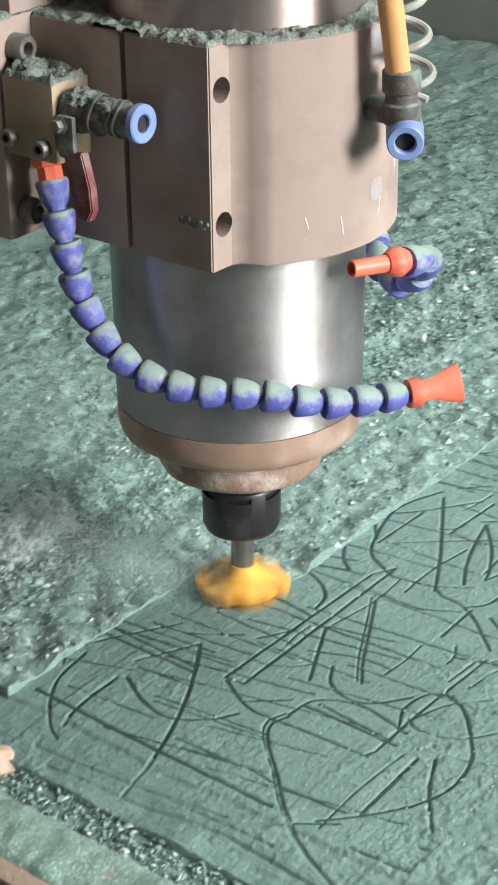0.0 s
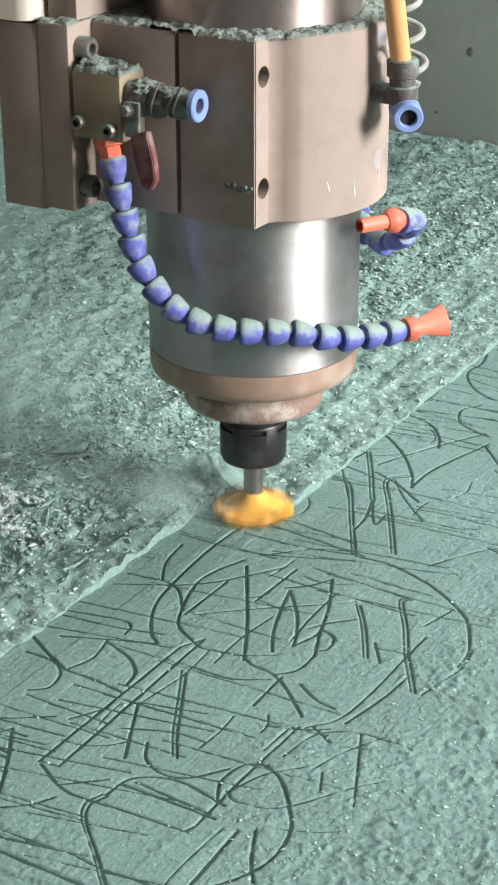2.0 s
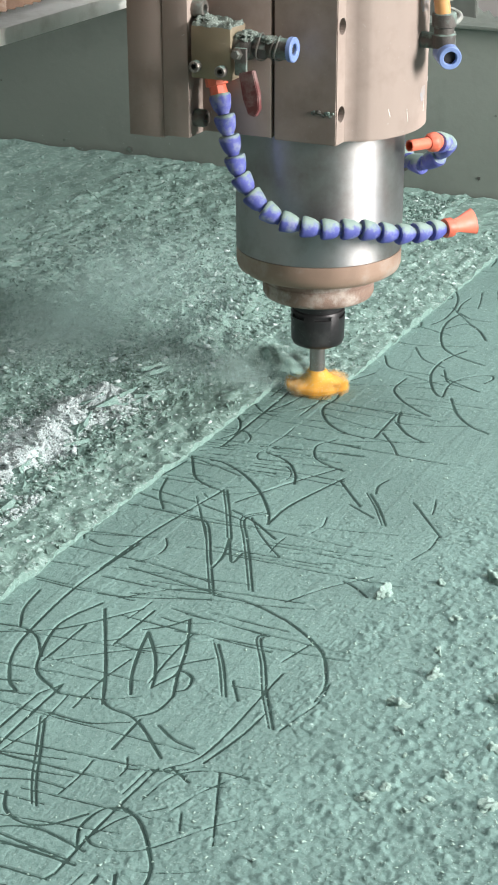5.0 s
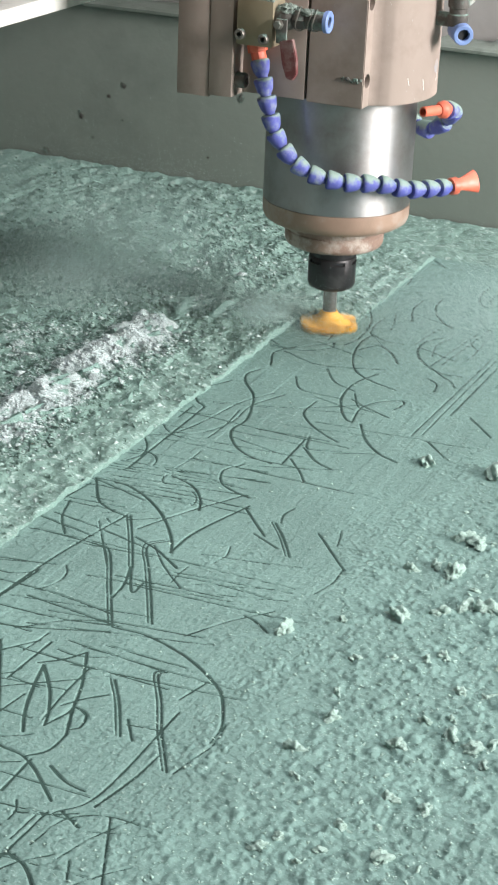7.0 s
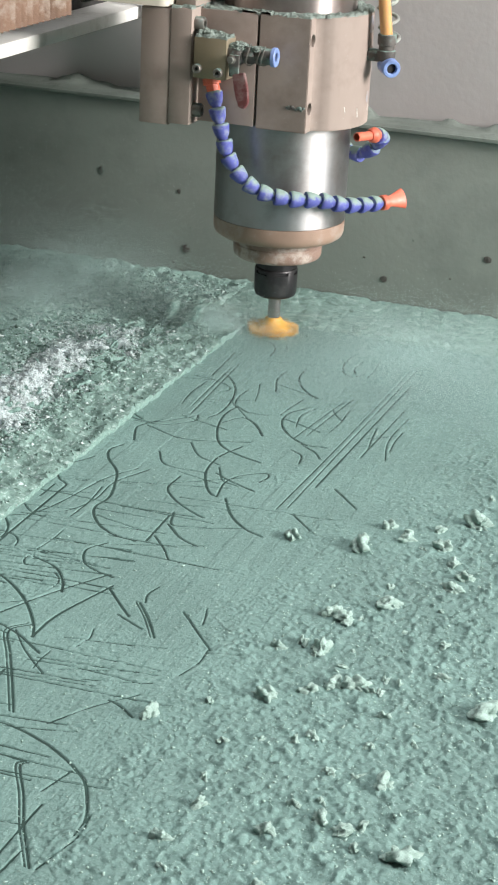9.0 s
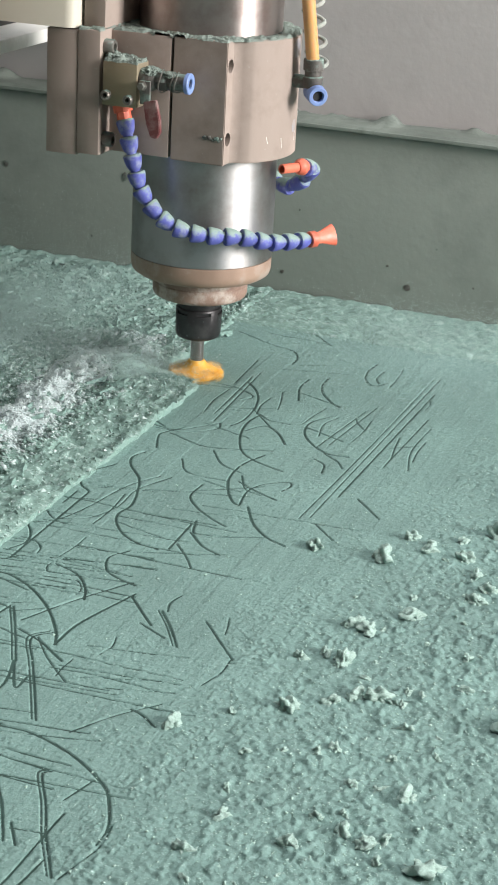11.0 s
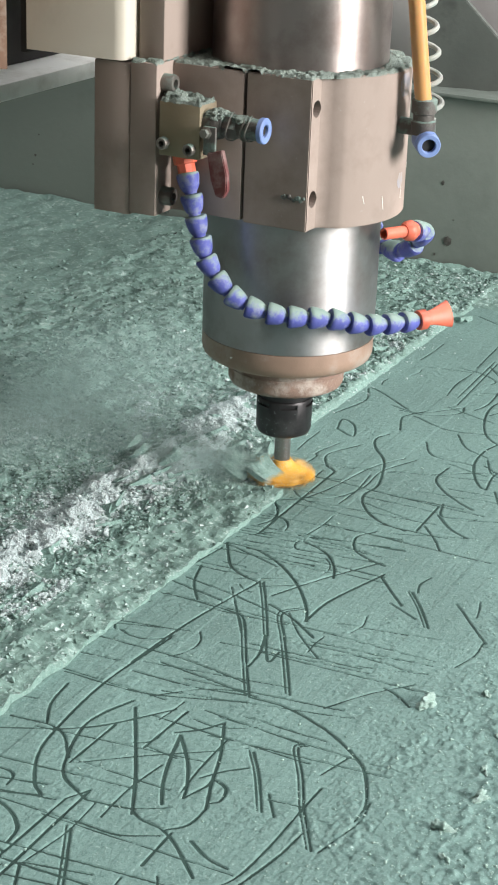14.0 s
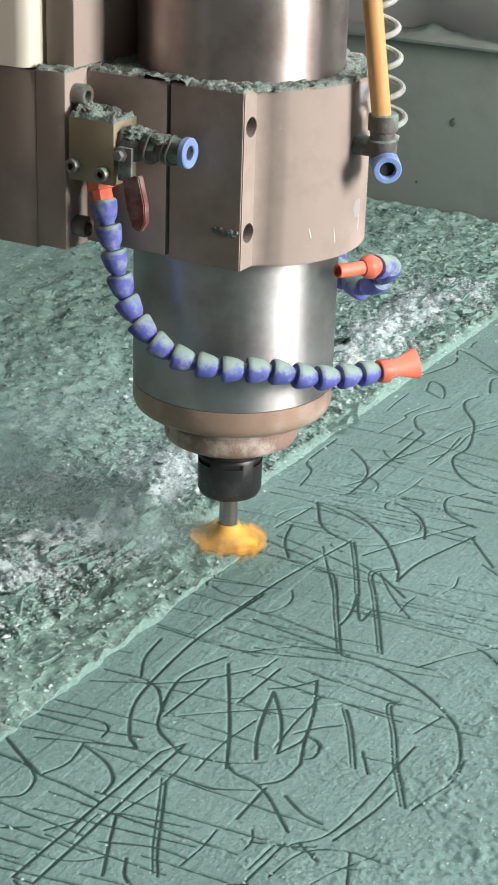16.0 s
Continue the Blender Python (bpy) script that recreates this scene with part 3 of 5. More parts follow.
groove(0, (923, -158), (732, -154), (565, -151))
groove(0, (814, -176), (688, -172))
groove(0, (795, -184), (735, -183), (691, -192))
groove(0, (821, -127), (715, -117))
groove(0, (809, -121), (704, -109))
groove(3, (629, 12), (614, 17), (596, 10), (575, -6), (552, -15), (525, -22), (506, -20), (491, -25), (474, -38), (464, -54), (461, -71))
groove(1, (477, 15), (489, -4), (517, -14), (554, -14), (589, -28))
groove(2, (587, -55), (562, -55), (544, -67), (529, -85), (520, -100))
groove(2, (465, -78), (513, -76))
groove(3, (499, -81), (480, -98), (472, -114))
groove(2, (520, -77), (500, -83), (500, -94), (505, -108))
groove(3, (449, -54), (433, -46), (415, -52), (406, -63), (400, -81))
groove(1, (372, -5), (375, -50), (376, -91))
groove(2, (616, -173), (587, -198), (567, -217))
groove(1, (555, -159), (532, -180))
groove(1, (629, -20), (604, -36), (602, -70))
groove(1, (658, -36), (633, -53), (623, -74))
groove(5, (-136, 23), (-138, -29), (-139, -76), (-140, -125))
groove(3, (-56, -16), (-78, -30), (-108, -46), (-145, -60), (-172, -63))
groove(3, (-102, -6), (-113, -27), (-115, -45), (-105, -61), (-93, -69))
groove(3, (-105, -2), (-129, -3), (-149, -7))
groove(2, (-97, 26), (-122, 21), (-139, 11), (-153, -2), (-158, -11))
groove(3, (-77, 53), (-78, 9), (-78, -30))
groove(2, (-71, 31), (-74, -27))
groove(2, (-91, -4), (-88, -37))
groove(1, (-88, 1), (-57, -15))
groove(4, (-79, -89), (-90, -86), (-102, -93), (-120, -112), (-137, -129), (-152, -149), (-164, -176))
groove(2, (-79, -89), (-61, -93), (-52, -113), (-58, -143))
groove(3, (-19, -141), (-26, -155), (-44, -170), (-59, -179), (-80, -182), (-100, -176), (-121, -161), (-136, -147))
groove(2, (-74, -47), (-86, -71), (-85, -104), (-84, -138))
groove(3, (-68, -91), (-68, -118), (-69, -144))
groove(2, (-63, -96), (-67, -140))
groove(2, (-32, -82), (-45, -90), (-51, -103), (-47, -116), (-31, -129))
groove(2, (-85, -136), (-78, -139), (-67, -139), (-32, -139), (18, -141))
groove(3, (-72, -158), (-120, -160))
groove(3, (-67, -165), (-88, -175), (-114, -193))
groove(2, (-126, -121), (-124, -154))
groove(2, (-124, -100), (-126, -118))
groove(2, (-57, -138), (-41, -131), (-24, -134), (-19, -144))
groove(1, (-50, -138), (-27, -146), (-10, -161))
groove(2, (-159, -114), (-146, -136), (-132, -156))
groove(2, (-167, -5), (-163, -62), (-156, -112))
groove(2, (-174, -19), (-169, -87), (-165, -144))
groove(2, (-171, -65), (-165, -119), (-168, -170))
groove(2, (-161, -84), (-159, -140))
groove(1, (-54, 18), (-52, -3), (-36, -28))
groove(2, (-142, -169), (-140, -208))
groove(1, (-124, -192), (-125, -232))
# fine scratches between them
for _ in range(70):
    x, y = random.uniform(-140, 900), random.uniform(-200, 70)
    a = random.choice((radians(random.gauss(-72, 8)), radians(random.gauss(0, 4)), random.uniform(0, 3.1)))
    n = random.uniform(15, 70)
    groove(random.choice((0, 0, 1)), (x, y), (x + n * math.cos(a) * 0.5, y + n * math.sin(a) * 0.5 + random.uniform(-3, 3)), (x + n * math.cos(a), y + n * math.sin(a)))


for _ in range(64):
    x, y = random.uniform(-140, 560), random.uniform(-90, 74)
    a, n = radians(random.gauss(-84, 5)), random.uniform(50, 130)
    groove(random.choice((0, 0, 1)), (x, y), (x + n * math.cos(a), y + n * math.sin(a)))
for _ in range(16):
    x, y, r = random.uniform(-130, 520), random.uniform(-150, 60), random.uniform(12, 46)
    a, da = random.uniform(0, 6.3), random.choice((-1, 1)) * random.uniform(0.25, 0.5)
    groove(random.choice((0, 0, 1)), *[(x + r * math.cos(a + da * k), y + r * math.sin(a + da * k)) for k in range(5)])


def powder_amount(x, y):
    """How thickly powder lies on the milled face: bare by the cut, deep away from it."""
    edge = -0.145 - 0.085 * smooth(0.25, 0.75, x) + 0.05 * (fbm(x, y, 0.12, 3) - 0.45)
    return smooth(0.03, -0.13, y - edge)


def face_height(gx, gy):
    amount = powder_amount(gx, gy)
    lumps = fbm(gx, gy, 0.012, 4)
    grains = fbm(gx + 2, gy + 8, 0.0026, 3)
    clots = smooth(0.52, 0.66, fbm(gx + 11, gy + 4, 0.007, 3))
    passes = 0.00016 * ((gy - EDGE_0) / STEP % 1 < 0.5) + 0.00014 * ((gy - EDGE_0) / (STEP * 0.37) % 1 < 0.35)
    chips = smooth(0.50, 0.62, fbm(gx + 6, gy + 1, 0.03, 4))
    rough = np.clip(amount + 0.35 * chips, 0, 1)
    z = rough * (0.0026 * np.clip(lumps - 0.36, 0, 1) + 0.0032 * np.clip(grains - 0.30, 0, 1)) + amount * 0.0016 * clots - 0.0002 * rough + passes
    return np.maximum(z, -0.00008), amount


def broken_end(gx, gy):
    """How far the slab's near end has broken down: a small step, then a rough slope to the gutter."""
    x = gx + 0.010 * (fbm(gx, gy, 0.04, 3) - 0.45)
    step = smooth(-0.146, -0.1495, x) * 0.0014
    return step + smooth(-0.146, -0.186, x) * (0.0012 + 0.0072 * fbm(gx, gy * 0.35, 0.012, 4))


def slab():
    ob = thing("stone_slab", "green stone slab, half milled smooth and scored with grooves", "stone slab")
    gx, gy = np.meshgrid(gxs, gys, indexing="ij")
    z, amount = face_height(gx, gy)
    drop = broken_end(gx, gy)
    z += np.where(carved < -1e-5, carved * (1 - 0.15 * amount), 0)
    z -= drop
    z[0, :] = -0.014
    keep = np.ones((len(gxs) - 1, len(gys) - 1), bool)
    face = new("milled_face", grid_mesh("milled_face", gxs, gys, z, STONE_MILLED, keep))
    face.parent = ob
    tagged(face, "smooth milled face with curved and straight grooves")
    # Sheet under the face; grooves bare its dark colour in place of shade.
    part("groove_shade_sheet", box(-0.143, 0.990, GY0 + 0.003, EDGE_2, -0.0060, -0.00036), GROOVE_SHADE, ob, "dark green sheet for the shade and damp of the grooves")
    part("slab_body", box(-0.165, 1.11, -0.93, 1.65, -0.06, -0.024, 0.003), STONE_RAW, ob)
    # powder-covered stretch beyond the milled face
    for xs, ys in ((np.arange(-0.182, 0.997, 0.0012), np.linspace(POWDER_Y, GY0, 200)), (np.arange(-0.182, 0.999, 0.004), np.linspace(-0.93, POWDER_Y, 128))):
        gx, gy = np.meshgrid(xs, ys, indexing="ij")
        z = face_height(gx, gy)[0] - broken_end(gx, gy)
        z[0, :] = -0.014
        bed = new("powder_bed", grid_mesh("powder_bed", xs, ys, z, STONE_MILLED))
        bed.parent = ob
        tagged(bed, "pale green powder bed", kind="stuff")
    # uncut crust on the gantry side and beyond the far end of the cut
    def crust(name, x0, x1, y0, y1, step):
        xs, ys = np.arange(x0, x1 + step * 0.5, step), np.arange(y0, y1 + step * 0.5, step)
        xs[-1], ys[-1] = x1, y1
        gx, gy = np.meshgrid(xs, ys, indexing="ij")
        z = crust_height(gx, gy)
        z[:, 0] = np.where(y0 in (EDGE_1, EDGE_2), z[:, 0] * 0.6, z[:, 0])
        if x0 > 0.9:
            z[0, :] = -0.0012
            z = np.maximum(z * 0.5, -0.0012)
        c = new(name, grid_mesh(name, xs, ys, z, STONE_RAW if y1 < 0.3 else STONE_HAZED))
        c.parent = ob
        tagged(c, "rough uncut green stone crust", kind="stuff")
        return c
    crust("crust", -0.165, 1.118, EDGE_2, 0.215, 0.0024)
    crust("crust", -0.165, 1.118, 0.215, 0.45, 0.0030)
    crust("crust", -0.165, 1.118, 0.45, 1.65, 0.009)
    crust("crust", 0.9945, 1.118, -0.93, EDGE_2, 0.003)
    # the broken step between crust and milled face
    for x0, x1, y in ((NEAR_X, END_X, EDGE_2),):
        xs = np.arange(x0, x1, 0.003)
        ys = np.array([0.0, 1.0, 2.0])
        gx, gy = np.meshgrid(xs, ys, indexing="ij")
        top = np.maximum(raw_height(xs, xs * 0 + y) * 0.6, 0.001)
        zz = np.stack([xs * 0 - 0.0006, top * 0.6, top + 0.0001], 1)
        yy = np.stack([y - 0.0015 - 0.004 * fbm(xs, xs * 0, 0.01, 4), y - 0.0008 - 0.002 * fbm(xs, xs * 0 + 1, 0.006, 3), xs * 0 + y + 0.0004], 1)
        me = grid_mesh("step_face", xs, ys, zz, STEP_STONE)
        co = np.stack([gx, yy, zz], -1).reshape(-1, 3)
        me.vertices.foreach_set("co", co.ravel())
        f = new("step_face", me)
        f.parent = ob
        tagged(f, "pale broken edge of the crust")
    return ob


slab()


def chunk_mesh(name, x0, x1, y0, y1, mat):
    """One lump of crust: a rough top on steep broken sides, about its own centre."""
    n = 6
    us = np.linspace(0, 1, n)
    gx, gy = np.meshgrid(x0 + (x1 - x0) * us, y0 + (y1 - y0) * us, indexing="ij")
    gx, gy = gx + 0.006 * (fbm(gx + 1, gy, 0.013, 3) - 0.44), gy + 0.006 * (fbm(gx, gy + 3, 0.010, 3) - 0.44)
    z = np.maximum(raw_height(gx, gy), 0.0010)
    cx, cy = (x0 + x1) / 2, (y0 + y1) / 2
    verts = np.stack([gx - cx, gy - cy, z], -1).reshape(-1, 3).tolist()
    idx = np.arange(n * n).reshape(n, n)
    faces = [[int(idx[i, j]), int(idx[i + 1, j]), int(idx[i + 1, j + 1]), int(idx[i, j + 1])] for i in range(n - 1) for j in range(n - 1)]
    rim = [*idx[:-1, 0], *idx[-1, :-1], *idx[:0:-1, -1], *idx[0, :0:-1]]
    low = []
    high = []
    for v in rim:
        high.append(len(verts))
        verts.append(list(verts[v]))
        low.append(len(verts))
        verts.append([verts[v][0] * 1.0, verts[v][1] * 1.0, 0.0004])
    for k in range(len(rim)):
        j = (k + 1) % len(rim)
        faces.append([high[j], high[k], low[k], low[j]])
    base = len(verts)
    under = 0.0003 + 0.0024 * fbm(gx + 5, gy + 5, 0.006, 3)
    under[[0, -1], :], under[:, [0, -1]] = 0.0004, 0.0004
    verts += np.stack([gx - cx, gy - cy, under], -1).reshape(-1, 3).tolist()
    for i in range(n - 1):
        for j in range(n - 1):
            faces.append([base + int(idx[i, j]), base + int(idx[i, j + 1]), base + int(idx[i + 1, j + 1]), base + int(idx[i + 1, j])])
    rng = random.Random(int(x0 * 9000 + y0 * 70000))
    for _ in range(11):
        u, w = rng.uniform(-0.5, 0.5) * (x1 - x0), rng.uniform(-0.5, 0.5) * (y1 - y0)
        h = float(raw_height(np.array(cx + u), np.array(cy + w)))
        r, a, b = 0.0009 + 0.0026 * rng.random() ** 2, rng.uniform(0, 6.3), len(verts)
        for ang, rr, zz in ((0, 1, -0.3), (1.9, 0.7, -0.2), (4.0, 0.9, -0.3), (1.1, 0.3, rng.uniform(0.15, 0.5))):
            verts.append([u + r * rr * math.cos(a + ang), w + r * rr * math.sin(a + ang), max(h + r * zz + 0.0008, 0.0006)])
        faces += [[b, b + 1, b + 3], [b + 1, b + 2, b + 3], [b + 2, b, b + 3]]
    me = bpy.data.meshes.new(name)
    me.from_pydata(verts, [], faces)
    me.materials.append(mat)
    me.materials.append(STEP_STONE)
    me.materials.append(STONE_CHIP)
    first = 2 * (n - 1) ** 2 + len(rim) - 1
    for p in me.polygons:
        p.material_index = 0 if p.index < (n - 1) ** 2 else 1 if p.index <= first else 2
        p.use_smooth = len(p.vertices) == 4 and p.index < (n - 1) ** 2
    return me


# the crust that the cutter breaks away: (lump, time, resting pose)
BROKEN = []


def breakaway():
    rng = random.Random(5)
    cols = 3
    for strip, (y0, y1) in enumerate(((EDGE_0, EDGE_1), (EDGE_1, EDGE_2))):
        n = 57
        xs = [NEAR_X + (END_X - NEAR_X) * k / n for k in range(n + 1)]
        ys = [y0 + (y1 - y0) * k / cols for k in range(cols + 1)]
        for a, b in zip(xs, xs[1:]):
            for c, d in zip(ys, ys[1:]):
                mx, my = (a + b) / 2, (c + d) / 2
                if strip == 0:
                    if mx < 0.008:
                        continue
                    when = (mx - 0.016) / SPEED
                else:
                    when = T_BACK + (FAR_X - mx - 0.025) / SPEED
                ob = new("crust_lump", chunk_mesh("crust_lump", a, b, c, d, STONE_RAW))
                tagged(ob, "rough lump of green crust at the edge of the cut", "stone lump", "crust lumps along the cut")
                ob.location = (mx, my, 0)
                if when >= 15.9:
                    continue
                to_y = rng.gauss(0.128 if strip == 0 else 0.155, 0.022)
                to_x = mx + rng.uniform(-0.05, 0.05)
                rest = pose(to_x, to_y, float(crust_height(np.array(to_x), np.array(to_y))) + rng.uniform(-0.002, 0.0015), rng.uniform(150, 174), rng.uniform(-14, 14), rng.uniform(-40, 40))
                BROKEN.append((ob, max(0.04, when), (mx, my), rest))


breakaway()


# ---- chips, shards and powder lying about ----
def scatter(name, count, place, size, mat, label, category, seed, flat=0.5):
    """Many small angular shards in one mesh."""
    rng = np.random.RandomState(seed)
    shard = np.array([[1, 0, 0], [-0.5, 0.87, 0], [-0.5, -0.87, 0], [0, 0, 1.0], [0.55, 0.5, 0.75]])
    x, y, z = place(rng, count)
    s = size(rng.rand(count))
    stretch = np.stack([rng.uniform(0.5, 1.6, count), rng.uniform(0.35, 1.0, count), flat * rng.uniform(0.4, 1.5, count)], 1)
    local = (shard[None] - np.array([0, 0, 0.3]) + rng.uniform(-0.25, 0.25, (count, 5, 3))) * stretch[:, None]
    for axis, spread in ((0, 0.6), (1, 0.6), (2, 3.14)):
        a = rng.uniform(-spread, spread, count)[:, None]
        p, q = [k for k in range(3) if k != axis]
        u, w = local[:, :, p].copy(), local[:, :, q].copy()
        local[:, :, p], local[:, :, q] = u * np.cos(a) - w * np.sin(a), u * np.sin(a) + w * np.cos(a)
    verts = (np.stack([x, y, z], 1)[:, None] + local * s[:, None, None]).reshape(-1, 3)
    tri = np.array([[0, 2, 1], [0, 1, 4], [1, 3, 4], [1, 2, 3], [2, 0, 3], [0, 4, 3]])
    faces = (tri[None] + 5 * np.arange(count)[:, None, None]).reshape(-1, 3)
    me = bpy.data.meshes.new(name)
    me.vertices.add(len(verts))
    me.vertices.foreach_set("co", verts.ravel())
    me.loops.add(faces.size)
    me.loops.foreach_set("vertex_index", faces.ravel())
    me.polygons.add(len(faces))
    me.polygons.foreach_set("loop_start", np.arange(0, faces.size, 3))
    me.update()
    me.validate()
    me.materials.append(mat)
    return tagged(new(name, me), label, category, kind="stuff")


def on_crust(y_mean, y_spread, x0, x1, lift):
    def place(rng, n):
        x, y = rng.uniform(x0, x1, n), rng.normal(y_mean, y_spread, n)
        y = np.abs(y - EDGE_2) + EDGE_2 + 0.003
        return x, y, crust_height(x, y) + lift
    return place


def bank_lift(x, y):
    mid = 0.138 + 0.03 * (fbm(x, x * 0, 0.15, 2) - 0.4)
    bank = np.exp(-((y - mid) / 0.025) ** 2) * smooth(0.90, 0.78, x)
    return 0.0072 * bank * (0.62 + 1.9 * (fbm(x + 7, y, 0.011, 5) - 0.44)) - 0.0026


def on_ridge(x0, x1):
    def place(rng, n):
        x, y = rng.uniform(x0, x1, n * 3), rng.normal(0.142, 0.032, n * 3)
        lift = bank_lift(x, y)
        best = np.argsort(-(lift + rng.normal(0, 0.0038, n * 3)))[:n]
        x, y, lift = x[best], y[best], lift[best]
        return x, y, crust_height(x, y) + np.clip(lift, 0, 1) * 0.7 + 0.0006
    return place


def on_snow(x0, x1):
    def place(rng, n):
        x, y = rng.uniform(x0, x1, n * 5), EDGE_2 + 0.004 + np.abs(rng.normal(0.055, 0.045, n * 5))
        rank = fbm(x + 5, y + 1, 0.03, 4) + 0.25 * np.exp(-((y - 0.130) / 0.03) ** 2) + rng.normal(0, 0.07, n * 5)
        best = np.argsort(-rank)[:n]
        x, y = x[best], y[best]
        return x, y, crust_height(x, y) + np.clip(bank_lift(x, y), 0, 1) * 0.7 + 0.0006
    return place


scatter("stone_chips", 20000, on_crust(0.11, 0.075, -0.15, 1.1, 0.0008), lambda u: 0.0008 + 0.0030 * u ** 3, STONE_CHIP, "loose broken chips of green and white stone on the crust", "stone chips", 11)
scatter("crust_flakes", 14000, on_crust(0.30, 0.12, -0.15, 1.1, 0.0006), lambda u: 0.0009 + 0.0024 * u ** 2, STONE_HAZED, "dull green flakes lying on the far crust", "stone flakes", 16, 0.4)

def ridge(x0, x1):
    """Powder thrown up beside the cut: a patchy bank along the crust."""
    xs, ys = np.arange(x0, x1 + 0.0011, 0.0022), np.arange(0.085, 0.20, 0.0022)
    gx, gy = np.meshgrid(xs, ys, indexing="ij")
    lift = bank_lift(gx, gy)
    keep = lift[:-1, :-1] > -0.0006
    z = crust_height(gx, gy) + lift * 0.7 + 0.0004 + 0.0030 * (fbm(gx + 1, gy + 1, 0.005, 3) - 0.44)
    return tagged(new("powder_ridge", grid_mesh("powder_ridge", xs, ys, z, PALE_POWDER, keep)), "bank of pale powder lying along the crust", "stone powder", kind="stuff")


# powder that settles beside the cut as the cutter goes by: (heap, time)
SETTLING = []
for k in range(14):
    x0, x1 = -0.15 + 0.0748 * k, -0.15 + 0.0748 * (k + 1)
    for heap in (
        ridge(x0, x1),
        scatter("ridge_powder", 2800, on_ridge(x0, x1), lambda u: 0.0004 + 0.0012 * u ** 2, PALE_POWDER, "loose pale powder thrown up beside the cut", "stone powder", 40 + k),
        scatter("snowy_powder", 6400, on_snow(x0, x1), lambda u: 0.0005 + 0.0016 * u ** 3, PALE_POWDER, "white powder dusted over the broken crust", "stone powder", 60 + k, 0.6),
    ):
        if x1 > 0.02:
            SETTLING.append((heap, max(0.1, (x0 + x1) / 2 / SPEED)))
scatter("white_shards", 60, on_crust(0.14, 0.06, -0.15, 0.9, 0.004), lambda u: 0.003 + 0.005 * u ** 2, PALE_POWDER, "scattered white shards on the crust", "stone shards", 13, 0.35)


def on_near_end(rng, n):
    return rng.uniform(-0.2, -0.180, n), rng.uniform(-0.28, 0.1, n), rng.uniform(-0.0085, -0.006, n)


scatter("edge_chips", 1500, on_near_end, lambda u: 0.0008 + 0.0026 * u ** 2, STONE_CHIP, "wet chips in the gap by the slab's broken end", "stone chips", 14)


def on_powder(rng, n):
    x, y = rng.uniform(-0.12, 0.95, n * 6), rng.uniform(-0.42, -0.02, n * 6)
    keep = np.nonzero(rng.rand(n * 6) < powder_amount(x, y) + 0.06)[0][:n]
    x, y = x[keep], y[keep]
    reps = n - len(x)
    x, y = np.concatenate([x, x[:reps]]), np.concatenate([y, y[:reps] + 0.001])
    return x, y, face_height(x, y)[0] + 0.0003


scatter("powder_grains", 14000, on_powder, lambda u: 0.0004 + 0.0011 * u ** 3, CLUMP, "fine grains scattered over the powder", "stone powder", 15)


def clump_mesh(seed):
    bm = bmesh.new()
    bmesh.ops.create_icosphere(bm, subdivisions=4, radius=1)
    off = Vector((seed * 3.1, seed * 1.7, 0))
    for v in bm.verts:
        d = v.co.copy()
        k = 0.85 + 0.8 * noise.noise(d * 1.2 + off) + 0.38 * noise.noise(d * 2.6 + off) + 0.14 * noise.noise(d * 7 + off)
        v.co = Vector((d.x * 1.2, d.y * 0.9, d.z * 0.9)) * max(0.15, k)
        v.co.z = max(v.co.z, -0.2)
    return finish(bm, "powder_clump", CLUMP, 60)


def clumps():
    rng = random.Random(3)
    meshes = [clump_mesh(k) for k in range(8)]
    spots = [(0.517, -0.172, 6), (0.520, -0.222, 8), (0.409, -0.235, 5), (0.406, -0.246, 7), (0.289, -0.230, 6), (0.307, -0.253, 5), (0.322, -0.277, 7), (0.438, -0.266, 7), (0.594, -0.292, 8)]
    spots += [(0.323, -0.358, 9), (0.223, -0.323, 6), (0.160, -0.350, 8), (0.170, -0.316, 5), (0.358, -0.244, 6), (0.562, -0.232, 5), (0.545, -0.250, 5), (0.48, -0.30, 6)]
    while len(spots) < 110:
        x, y = rng.uniform(0.02, 0.9), rng.uniform(-0.34, -0.13)
        if rng.random() < float(powder_amount(np.array(x), np.array(y))) ** 2:
            spots.append((x, y, rng.choice((1.5, 2, 2, 3, 3, 4, 5))))
    for k, (x, y, s) in enumerate(spots):
        ob = new("powder_clump", meshes[k % 8])
        tagged(ob, "spiky clump of caked pale green powder", "powder clump", "clumps on the powder bed")
        f = s / 1000
        ob.matrix_world = pose(x, y, f * 0.12, 0, 0, rng.uniform(0, 360)) @ Matrix.Diagonal((f * 1.1, f, f * rng.uniform(0.8, 1.4), 1))


clumps()


